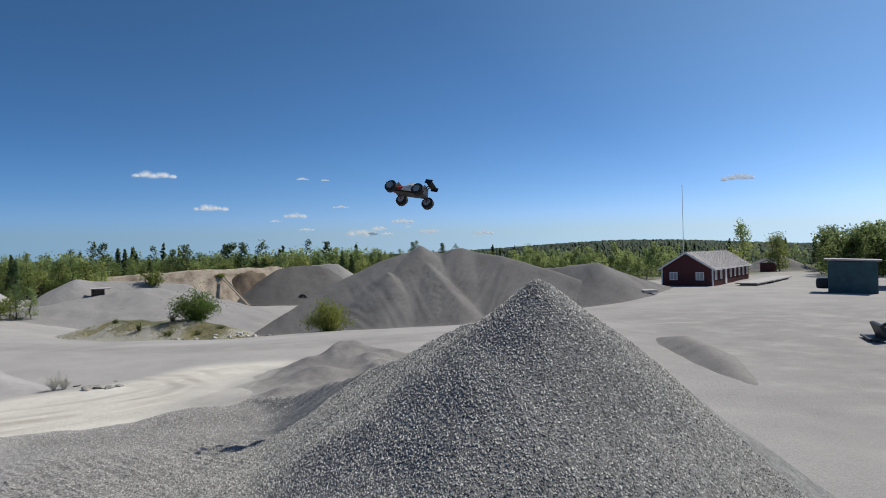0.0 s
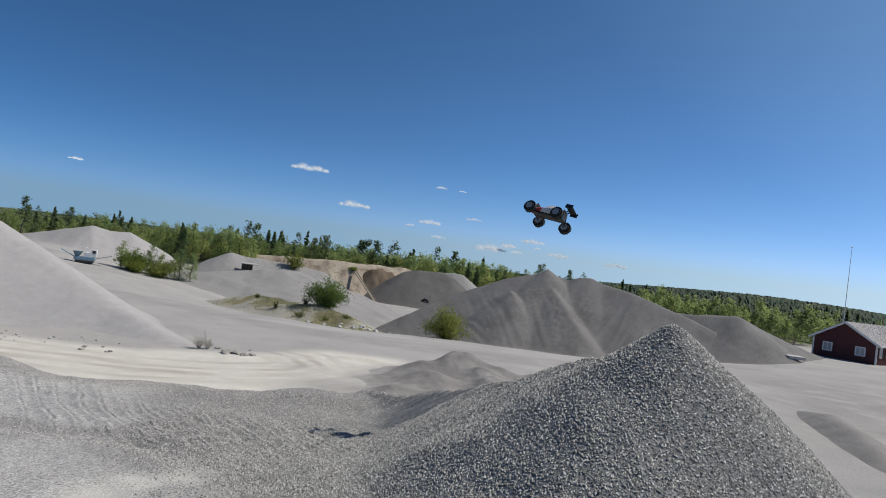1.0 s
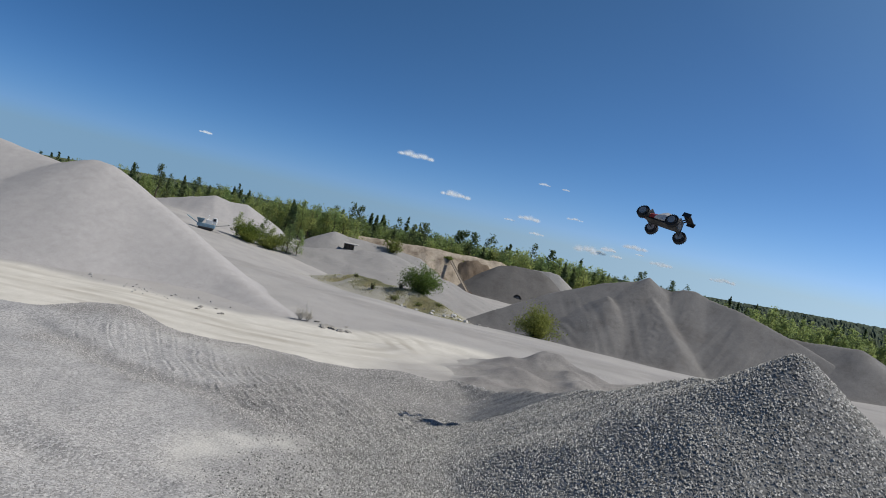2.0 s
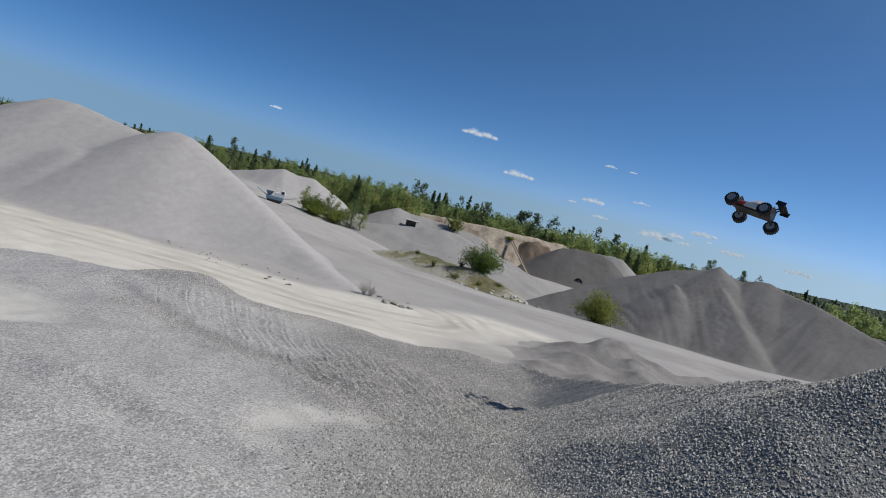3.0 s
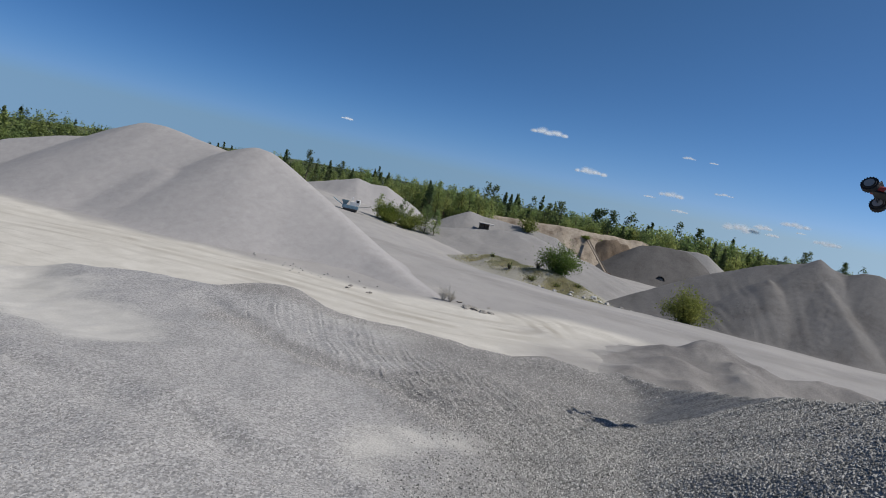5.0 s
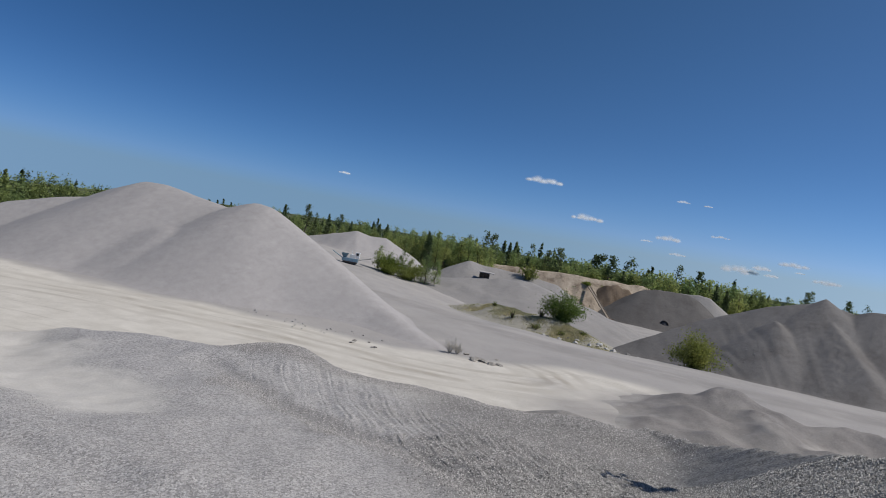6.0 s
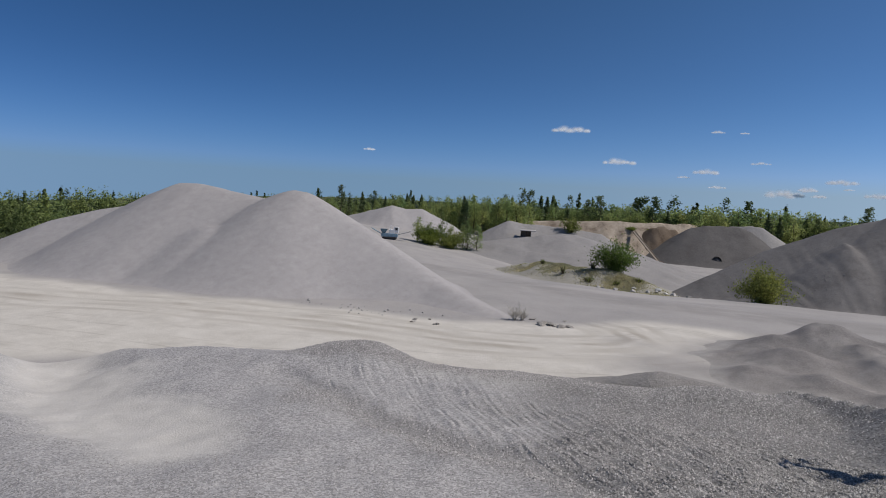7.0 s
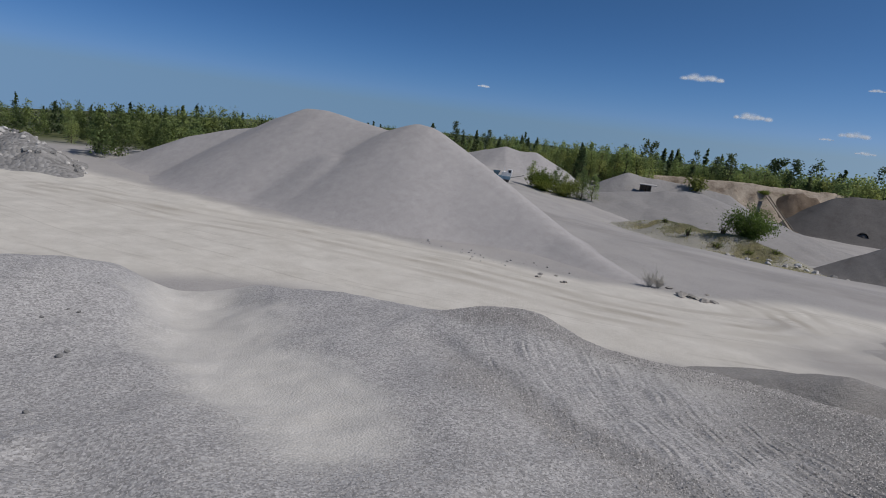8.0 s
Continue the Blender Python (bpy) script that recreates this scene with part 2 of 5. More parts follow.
TURF = gravel_material("grassy_gravel", (0.28, 0.268, 0.222), (0.42, 0.40, 0.34), 0.05, (0.41, 0.385, 0.34), 0.5)
BARK = plain_material("bark", (0.10, 0.075, 0.055), 0.9, vary=0.5, scale=9, bump=0.6)
SPRUCE_LEAF = leaf_material("spruce_needles", (0.18, 0.23, 0.125), 0.2)
PINE_LEAF = leaf_material("pine_needles", (0.14, 0.185, 0.10), 0.2)
BIRCH_LEAF = leaf_material("birch_leaves", (0.40, 0.46, 0.20), 0.22)
ALDER_LEAF = leaf_material("alder_leaves", (0.26, 0.31, 0.135), 0.22)
BUSH_LEAF = leaf_material("willow_leaves", (0.20, 0.26, 0.07))
PALE_LEAF = leaf_material("pale_shrub_leaves", (0.27, 0.30, 0.10))


LAND = []      # surfaces on which things stand


# ---- ground ----
HAUL = ((-42, 46), (-30, 38), (-22, 33.5), (-13, 33), (-2, 38), (8, 45))      # darker wheel lane across the yard
ROAD = ((-75, -13), (-45, 2.5), (-30, 8.4), (-21, 13.2), (-14.5, 17.6), (-10.8, 21), (-9.6, 23.5))

WHEELS = ((-38, 4.5), (-32, 8.5), (-26.9, 12.6), (-20.7, 15.5), (-15.6, 17.3), (-12.8, 19.0), (-11.2, 20.9), (-11.0, 22.6), (-12.4, 23.9), (-15.0, 24.6))      # turning loop at the road's end


def land_dip(az):
    """Slope in degrees at which the wooded country falls away behind the quarry, by the bearing to the left of +y."""
    return np.interp(az, (50, 57, 62, 68, 75, 80, 88, 100, 140, 175), (0, 0.25, 0.6, 1.0, 1.5, 1.85, 2.5, 2.6, 1.4, 0))


def ground_z(x, y):
    """The quarry yard: level, falling away ahead to the left into a pit."""
    r = np.hypot(x, y)
    fall = np.tan(np.radians(land_dip(np.degrees(np.arctan2(-x, y))))) * 8.0 * np.logaddexp(0, (r - 62) / 8.0)
    p, q = -0.375 * x + 0.927 * y, 0.927 * x + 0.375 * y
    drop = 5.2 * smooth(30, 86, p) * (1 - smooth(20, 46, q)) * smooth(-56, 2, q)
    far = smooth(150, 260, np.hypot(x, y))
    return -drop * (1 - far) - 1.5 * far - fall + 0.35 * fbm(x, y, 14, 3, 3) * smooth(8, 40, np.hypot(x, y)) * (1 - far)


def ground():
    m = 360
    u = np.linspace(-1, 1, m)
    line = 9.0 * np.sinh(u * 6.55)
    gx, gy = np.meshgrid(line - 12, line + 22, indexing="ij")
    z = ground_z(gx, gy)
    near = 1 - smooth(60, 120, np.hypot(gx + 12, gy - 22))
    z = z + near * (0.07 * fbm(gx, gy, 3.4, 4, 5))
    run = np.concatenate([[0], np.cumsum([math.dist(p, q) for p, q in zip(ROAD[:-1], ROAD[1:])])])
    d, along = polyline_distance(gx, gy, [(*p, s) for p, s in zip(ROAD, run)])
    d2 = d + 1.6 * fbm(gx, gy, 5, 3, 11)
    near_side = smooth(0.5, -1.5, gy - np.interp(gx, [p[0] for p in ROAD], [p[1] for p in ROAD]))
    wide = 3.8 * smooth(-18, -25, gx) * near_side      # blown dust beside the road
    sand = 1 - smooth(3.6 + wide, 5.2 + 1.6 * wide, d2)
    ruts = np.cos(d * 4.2 + 0.8 * fbm(gx, gy, 16, 2, 21)) * (1 - smooth(2.0, 4.0, d))
    z = z + near * 0.022 * ruts
    idx = np.arange(m * m).reshape(m, m)
    faces = np.stack([idx[:-1, :-1], idx[1:, :-1], idx[1:, 1:], idx[:-1, 1:]], -1).reshape(-1, 4)
    me = mesh_of("ground", np.stack([gx, gy, z], -1).reshape(-1, 3), faces, None, True)
    LAND.append(BVHTree.FromPolygons(np.stack([gx, gy, z], -1).reshape(-1, 3).tolist(), faces.tolist()))
    att = me.attributes.new("sand", "FLOAT", "POINT")
    att.data.foreach_set("value", sand.ravel().astype(np.float32))
    az = np.degrees(np.arctan2(-gx, gy))
    edge = np.interp(az, (-60, -36, -28.5, -25, -15, 0, 20, 33, 40, 55, 60, 70, 74, 100), (115, 116, 130, 118, 98, 104, 140, 145, 118, 112, 92, 88, 58, 56))
    wild = smooth(0, 14, np.hypot(gx, gy) - edge + 8 * fbm(gx, gy, 12, 3, 13))
    att = me.attributes.new("lane", "FLOAT_VECTOR", "POINT")
    att.data.foreach_set("vector", np.stack([d * 2.4, along * 0.10, 0 * d], -1).ravel().astype(np.float32))
    loop, _ = polyline_distance(gx + 0.5 * fbm(gx, gy, 6, 2, 23), gy + 0.5 * fbm(gx, gy, 6, 2, 24), [(*p, 0.0) for p in WHEELS])
    att = me.attributes.new("wheels", "FLOAT", "POINT")
    att.data.foreach_set("value", (loop / 4.0).ravel().astype(np.float32))
    worn = smooth(5, 13, gx + 4 * fbm(gx, gy, 9, 3, 15)) * (1 - smooth(40, 62, gy)) * (1 - smooth(60, 90, gx))
    dark = smooth(-9.8, -6.6, gx + 1.6 * fbm(gx, gy, 3, 3, 17)) * smooth(12, 14, gy) * (1 - smooth(27, 30, gy)) * (1 - smooth(4, 8, gx))
    heap, _ = polyline_distance(gx, gy, ((-7.6, 22.8, 0), (-5.2, 25.6, 0), (-1.5, 26.4, 0), (-3.0, 20.6, 0), (-7.0, 20.6, 0)))
    dark = np.maximum(dark, 0.9 * (1 - smooth(1.0, 4.8, heap + 2.2 * fbm(gx, gy, 2.0, 4, 18))))
    haul, _ = polyline_distance(gx, gy, [(*p, 0.0) for p in HAUL])
    worn = np.maximum(np.maximum(worn, dark), 0.75 * (1 - smooth(1.2, 3.4, haul + 2.0 * fbm(gx, gy, 5, 3, 19))))
    sand = sand * (1 - dark)
    me.attributes["sand"].data.foreach_set("value", sand.ravel().astype(np.float32))
    att = me.attributes.new("worn", "FLOAT", "POINT")
    att.data.foreach_set("value", worn.ravel().astype(np.float32))
    att = me.attributes.new("wild", "FLOAT", "POINT")
    att.data.foreach_set("value", wild.ravel().astype(np.float32))
    n = Nodes("quarry_floor")
    at = n.coords()
    stones = n.add("TexVoronoi", Scale=28.0)
    n.link(at, stones.inputs["Vector"])
    grit = n.ramp(stones.outputs["Color"], ((0.1, (0.225, 0.216, 0.208)), (0.9, (0.365, 0.35, 0.335))))
    stretch = n.add("Mapping")
    stretch.inputs["Scale"].default_value = (0.9, 1.05, 1)
    stretch.inputs["Rotation"].default_value = (0, 0, radians(38))
    n.link(at, stretch.inputs["Vector"])
    drift = n.noise(stretch.outputs[0], 0.22, 6, 0.6)
    grit = n.mix(n.ramp(drift, ((0.30, (0.1, 0.1, 0.1)), (0.66, (1, 1, 1)))), grit, (0.395, 0.372, 0.35))
    attr = n.add("Attribute")
    attr.attribute_name = "worn"
    sweep = n.add("Mapping")
    sweep.inputs["Scale"].default_value = (0.9, 1.0, 1)
    sweep.inputs["Rotation"].default_value = (0, 0, radians(-28))
    n.link(at, sweep.inputs["Vector"])
    swept = n.ramp(n.noise(sweep.outputs[0], 0.5, 6, 0.6), ((0.30, (0.25, 0.236, 0.223)), (0.52, (0.30, 0.283, 0.266)), (0.74, (0.40, 0.378, 0.353))))
    grit = n.mix(n.mix(1.0, attr.outputs["Fac"], (0.92, 0.92, 0.92), "MULTIPLY"), grit, swept)
    pale = n.ramp(n.noise(at, 0.9, 6, 0.65), ((0.3, (0.50, 0.469, 0.412)), (0.7, (0.63, 0.596, 0.532))))
    lane = n.add("Attribute")
    lane.attribute_name = "lane"
    streak = n.noise(lane.outputs["Vector"], 1.6, 5, 0.6)
    pale = n.mix(0.42, pale, n.ramp(streak, ((0.32, (0.62, 0.60, 0.58)), (0.44, (1, 1, 1)))), "MULTIPLY")
    wheels = n.add("Attribute")
    wheels.attribute_name = "wheels"
    pressed = n.ramp(wheels.outputs["Fac"], ((0.03, (0, 0, 0)), (0.08, (1, 1, 1)), (0.13, (1, 1, 1)), (0.19, (0.1, 0.1, 0.1)), (0.30, (0, 0, 0)), (0.36, (0.7, 0.7, 0.7)), (0.40, (0.7, 0.7, 0.7)), (0.48, (0, 0, 0))))
    broken = n.ramp(n.noise(at, 0.45, 5, 0.6), ((0.38, (0, 0, 0)), (0.6, (0.8, 0.8, 0.8))))
    pale = n.mix(n.mix(1.0, pressed, broken, "MULTIPLY"), pale, (0.37, 0.335, 0.28))
    attr = n.add("Attribute")
    attr.attribute_name = "sand"
    col = n.mix(attr.outputs["Fac"], grit, pale)
    green = n.ramp(n.noise(at, 0.15, 6), ((0.35, (0.05, 0.065, 0.022)), (0.65, (0.13, 0.135, 0.06))))
    attr2 = n.add("Attribute")
    attr2.attribute_name = "wild"
    col = n.mix(attr2.outputs["Fac"], col, green)
    n.link(col, n.bsdf.inputs["Base Color"])
    n.bsdf.inputs["Roughness"].default_value = 0.95
    n.bsdf.inputs["Specular IOR Level"].default_value = 0.2
    n.bump(n.noise(at, 9, 6, 0.7), 0.5, 0.06)
    me.materials.append(n.mat)
    return tagged(new("ground", me), "pale dusty quarry floor of crushed stone and sand", "ground", kind="structure")


ground()


# ---- stockpiles ----
def pile(name, crest, slope, material, label, cell=0.5, rough=0.25, gully=0.0, seed=0, grow=2.0, base=None, round_top=0.5, extra=(), category="gravel pile", toe=0.22, spurs=(), ribs=2.2, dusty=0.0):
    """A stockpile: its crest line carries x, y and height; the flanks lie at the slope of loose stone."""
    xs, ys, hs = [p[0] for p in crest], [p[1] for p in crest], [p[2] for p in crest]
    low = min(float(ground_z(np.array(x), np.array(y))) for x, y in zip(xs, ys))
    reach = (max(hs) - low) / slope + grow
    gx, gy = np.meshgrid(np.arange(min(xs) - reach, max(xs) + reach, cell), np.arange(min(ys) - reach, max(ys) + reach, cell), indexing="ij")
    warp = min(rough, 0.3) * 1.5
    wx = gx + warp * fbm(gx, gy, 4.0, 3, seed + 40)
    wy = gy + warp * fbm(gx, gy, 4.0, 3, seed + 50)
    z = np.full(gx.shape, -99.0)
    legs = [pair for line in (crest, *spurs) for pair in zip(line[:-1], line[1:])]
    for (x0, y0, h0), (x1, y1, h1) in legs:
        for s in np.linspace(0, 1, 14):
            d = np.hypot(wx - x0 - s * (x1 - x0), wy - y0 - s * (y1 - y0))
            d = np.sqrt(d * d + round_top**2) - round_top
            z = np.maximum(z, h0 + s * (h1 - h0) - slope * d)
    for (x0, y0, h0) in extra:
        d = np.hypot(wx - x0, wy - y0)
        z = 0.12 * np.logaddexp(z / 0.12, (h0 - slope * 0.95 * (np.sqrt(d * d + round_top**2) - round_top)) / 0.12)
    if gully:
        dist, along = polyline_distance(gx, gy, [(x, y, 3.0 * k) for k, (x, y, h) in enumerate(crest)])
        z = z - gully * np.abs(vnoise(along * ribs + 0.15 * fbm(gx, gy, 3, 2, seed), dist * 0.12, seed + 9)) * smooth(0.3, 4, dist)
    floor_z = ground_z(gx, gy) - 0.12
    z = z + rough * fbm(gx, gy, 2.4, 4, seed) * smooth(-0.2, 1.0, z - floor_z)
    keep = z > floor_z - 0.5
    z = np.where(z > floor_z + 1.6, z, floor_z + toe * np.logaddexp(0, (z - floor_z) / toe))      # the toe runs out softly
    m, k = gx.shape
    idx = np.arange(m * k).reshape(m, k)
    quads = np.stack([idx[:-1, :-1], idx[1:, :-1], idx[1:, 1:], idx[:-1, 1:]], -1)
    on = keep[:-1, :-1] | keep[1:, :-1] | keep[1:, 1:] | keep[:-1, 1:]
    quads = quads[on]
    used, inverse = np.unique(quads, return_inverse=True)
    verts = np.stack([gx, gy, z], -1).reshape(-1, 3)[used]
    me = mesh_of(name, verts, inverse.reshape(-1, 4), material, True)
    LAND.append(BVHTree.FromPolygons(verts.tolist(), inverse.reshape(-1, 4).tolist()))
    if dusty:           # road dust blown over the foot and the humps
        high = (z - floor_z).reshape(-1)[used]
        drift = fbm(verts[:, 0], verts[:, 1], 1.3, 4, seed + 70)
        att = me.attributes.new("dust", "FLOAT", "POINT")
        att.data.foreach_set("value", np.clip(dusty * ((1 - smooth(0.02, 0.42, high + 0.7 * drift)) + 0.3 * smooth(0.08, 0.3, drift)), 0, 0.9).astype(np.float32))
    return tagged(new(name, me), label, category)


# the stockpile underfoot: a sloping top with a tipped cone at its corner
TOP_EDGE = ((1.5, -9), (1.6, 0.2), (1.3, 4.0), (1.7, 8.5), (-0.6, 11.8), (-4.0, 11.4), (-5.9, 10.4), (-7.6, 9.6), (-9.1, 8.7),
            (-10.4, 8.3), (-11.7, 7.5), (-13.2, 6.7), (-14.4, 5.7), (-15.2, 4.2), (-15.6, 2.4), (-16.4, -2.0), (-14.5, -9.0))
RIDGE = ((0.64, 5.9, 4.72), (0.2, 6.4, 4.34), (-1.0, 7.7, 3.68), (-2.0, 9.0, 3.12), (-3.1, 10.3, 2.56), (-4.3, 10.9, 2.3))
TRACK = ((-17.5, 5.4), (-14.2, 4.5), (-11.4, 4.05), (-9.7, 3.95), (-8.5, 3.9))

RUT = ((-10.4, 6.4, 0), (-7.8, 5.85, 0), (-5.75, 5.75, 0), (-4.6, 5.55, 0), (-4.0, 5.4, 0))


def rim_out(x, y):
    """Distance beyond the edge of the stockpile's top, negative on it."""
    inside = np.zeros(np.shape(x), bool)
    ring = TOP_EDGE + (TOP_EDGE[0],)
    for (x0, y0), (x1, y1) in zip(ring[:-1], ring[1:]):
        cross = (y0 > y) != (y1 > y)
        with np.errstate(divide="ignore", invalid="ignore"):
            inside ^= cross & (x < (x1 - x0) * (y - y0) / (y1 - y0 + 1e-12) + x0)
    d, _ = polyline_distance(x, y, [(*p, 0.0) for p in ring])
    return np.where(inside, -d, d)


def furrows(x, y):
    """Bucket marks below the rim: number across, number along, and how strongly they show."""
    mid, _ = polyline_distance(x, y, ((-8.6, 7.2, 0), (-6.6, 7.1, 0), (-5.0, 6.9, 0), (-3.9, 7.4, 0)))
    along = 0.8 * x - 0.6 * y + 0.2 * fbm(x, y, 1.1, 2, 70)
    across = 0.6 * x + 0.8 * y + 0.14 * fbm(x, y, 0.8, 3, 72)
    return across / 0.26, along / 0.5, (1 - smooth(0.7, 1.7, mid + 0.6 * fbm(x, y, 1.0, 2, 73))) * (0.3 + 0.7 * smooth(-8.4, -6.0, x))


def stock_z(x, y):
    out = rim_out(x, y)
    r = np.hypot(x, y)
    top = 3.3 - 0.105 * r + 0.16 * fbm(x, y, 3.2, 3, 70)
    # bucket marks: short furrows that run down from the rim, and one long wheel rut
    u, v, belt = furrows(x, y)
    count = np.floor(u)
    v = v + 0.37 * count
    tooth = u - count
    top = top + 0.075 * belt * (0.25 + 0.9 * hash2(count, np.floor(v), 4)) * np.sin(np.pi * np.mod(v, 1.0)) ** 0.6 * (np.minimum(tooth / 0.65, (1 - tooth) / 0.35) - 0.5)
    for line, depth in ((RUT, 0.035), (((-9.0, 2.0, 0), (-7.0, 2.5, 0), (-4.8, 2.75, 0), (-4.1, 2.9, 0), (-3.5, 3.05, 0)), 0.045)):
        rut, _ = polyline_distance(x + 0.2 * fbm(x, y, 1.0, 3, 75), y + 0.3 * fbm(x, y, 0.9, 3, 76), line)
        top = top - depth * np.exp(-(rut / 0.2) ** 2) + 0.6 * depth * np.exp(-((rut - 0.42) / 0.22) ** 2)
    rim = 0.12 * np.exp(-((out + 0.7) / 0.8) ** 2)
    rim = rim + 0.36 * np.exp(-((x + 10.3) ** 2 + (y - 7.95) ** 2) / 1.1) + 0.55 * np.exp(-((x + 14.0) ** 2 + (y - 2.3) ** 2) / 3.0) + 0.16 * np.exp(-((x + 5.1) ** 2 + (y - 10.5) ** 2) / 0.7)
    lane, _ = polyline_distance(x, y, [(*p, 0.0) for p in TRACK])
    rim = rim * smooth(0.2, 1.2, lane) - 0.12 * np.exp(-(lane / 0.8) ** 2)
    flank = 0.66 * (np.sqrt(np.maximum(out + 0.4, 0) ** 2 + 0.12) - 0.35)
    z = top + rim - np.maximum(flank, 0)
    wx, wy = x + 0.22 * fbm(x, y, 1.6, 3, 80), y + 0.22 * fbm(x, y, 1.6, 3, 81)
    cone = np.full(np.shape(x), -9.0)
    fall = 0.72 + 0.11 * smooth(-0.9, 0.5, wx - 0.64)      # fresh slide on one side, an older apron on the other
    for (x0, y0, h0), (x1, y1, h1) in zip(RIDGE[:-1], RIDGE[1:]):
        for s in np.linspace(0, 1, 6):
            dc = np.hypot(wx - x0 - s * (x1 - x0), wy - y0 - s * (y1 - y0))
            cone = np.maximum(cone, h0 + s * (h1 - h0) - fall * (np.sqrt(dc * dc + 0.006) - 0.077))
    k = 0.18
    z = np.maximum(z, cone) + k * np.exp(-np.abs(z - cone) / k) * 0.35
    return z + 0.05 * fbm(x, y, 0.6, 3, 90)


def rim_band(x, y):
    """1 along the strip of coarse stone that follows the outer rim."""
    out = rim_out(x, y) + 0.5 * fbm(x, y, 1.3, 3, 66)
    return smooth(-1.25, -0.7, out) * (1 - smooth(-0.15, 0.3, out)) * smooth(-11.6, -10.2, x) * smooth(-2.5, -4.5, x)


def rut_band(x, y):
    """1 in the coarse strip that wheels have churned up on the top."""
    rut, _ = polyline_distance(x, y, RUT)
    return (1 - smooth(0.15, 0.6, rut + 0.35 * fbm(x, y, 0.9, 3, 68))) * smooth(-10.6, -8.8, x)


def stock_fine(x, y):
    """1 where the stone is fine and dusty, 0 on the fresh coarse cone."""
    d, _ = polyline_distance(x, y, [(p[0], p[1], 0.0) for p in RIDGE])
    return smooth(2.7, 5.0, d + 0.8 * fbm(x, y, 1.2, 3, 61) - 2.2 * smooth(-6.6, -4.2, x) * smooth(4.5, 6.5, y)) * (1 - np.maximum(0.6 * rim_band(x, y), 0.5 * rut_band(x, y)))


def stock_dust(x, y):
    lane, _ = polyline_distance(x, y, [(*p, 0.0) for p in TRACK])
    fines = 0.3 * smooth(-1.3, -0.3, rim_out(x, y) + 0.9 * fbm(x, y, 1.4, 3, 65)) * smooth(-9.6, -8.4, x) * smooth(-4.6, -6.6, x)
    spill = np.hypot(x + 3.75, (y - 4.5) * 0.6)
    # settled lane dust, painted wider and paler to include the airborne dust haze
    return np.clip(fines + 0.8 * (1 - smooth(0.4, 1.1, lane + 0.5 * fbm(x, y, 0.9, 3, 63))) + 0.7 * (1 - smooth(0.1, 0.6, spill + 0.5 * fbm(x, y, 0.5, 3, 64))), 0, 1)


def stockpile():
    cell = 0.055
    gx, gy = np.meshgrid(np.arange(-19, 9.5, cell), np.arange(-9, 17, cell), indexing="ij")
    z = stock_z(gx, gy)
    floor_z = ground_z(gx, gy) - 0.4
    keep = z > floor_z
    z = np.maximum(z, floor_z)
    m, k = gx.shape
    idx = np.arange(m * k).reshape(m, k)
    quads = np.stack([idx[:-1, :-1], idx[1:, :-1], idx[1:, 1:], idx[:-1, 1:]], -1)
    on = keep[:-1, :-1] | keep[1:, :-1] | keep[1:, 1:] | keep[:-1, 1:]
    quads = quads[on]
    used, inverse = np.unique(quads, return_inverse=True)
    verts = np.stack([gx, gy, z], -1).reshape(-1, 3)[used]
    me = mesh_of("stockpile", verts, inverse.reshape(-1, 4), GRAVEL, True)
    LAND.append(BVHTree.FromPolygons(verts.tolist(), inverse.reshape(-1, 4).tolist()))
    vx, vy = gx.reshape(-1)[used], gy.reshape(-1)[used]
    for title, value in (("fine", stock_fine(vx, vy)), ("dust", stock_dust(vx, vy))):
        att = me.attributes.new(title, "FLOAT", "POINT")
        att.data.foreach_set("value", value.astype(np.float32))
    att = me.attributes.new("furrow", "FLOAT_VECTOR", "POINT")
    att.data.foreach_set("vector", np.stack(furrows(vx, vy), -1).astype(np.float32).reshape(-1))
    return tagged(new("stockpile", me), "large stockpile of coarse grey crushed stone with a pointed cone", "gravel pile")


stock = stockpile()


def stones_mesh(name, px, py, pz, size, r, material, flat=0.7):
    """Loose angular stones, sunk to the waist where they lie: a crooked tip over four uneven corners."""
    n = len(px)
    base = np.array(((1, 0, -0.5), (0, 1, -0.5), (-1, 0, -0.5), (0, -1, -0.5), (0, 0, 0.75)), float)
    v = base[None] * r.uniform(0.65, 1.0, (n, 5, 1)) + r.normal(size=(n, 5, 3)) * (0.16, 0.16, 0.18)
    v[:, 4, :2] += r.normal(size=(n, 2)) * 0.25
    v[:, :, 2] *= flat
    a = r.uniform(0, 6.28, n)
    c, s = np.cos(a)[:, None], np.sin(a)[:, None]
    x, y, z = v[:, :, 0] * c - v[:, :, 1] * s, v[:, :, 0] * s + v[:, :, 1] * c, v[:, :, 2]
    v = np.stack([x, y, z], -1) * size[:, None, None] * 0.5
    v += np.stack([px, py, pz], -1)[:, None]
    tri = np.array(((0, 1, 4), (1, 2, 4), (2, 3, 4), (3, 0, 4)))
    f = (np.arange(n)[:, None, None] * 5 + tri[None]).reshape(-1, 3)
    me = bpy.data.meshes.new(name)
    me.vertices.add(n * 5)
    me.vertices.foreach_set("co", v.reshape(-1).astype(np.float32))
    me.loops.add(len(f) * 3)
    me.loops.foreach_set("vertex_index", f.reshape(-1).astype(np.int32))
    me.polygons.add(len(f))
    me.polygons.foreach_set("loop_start", np.arange(0, len(f) * 3, 3, dtype=np.int32))
    me.update(calc_edges=True)
    me.materials.append(material)
    return me


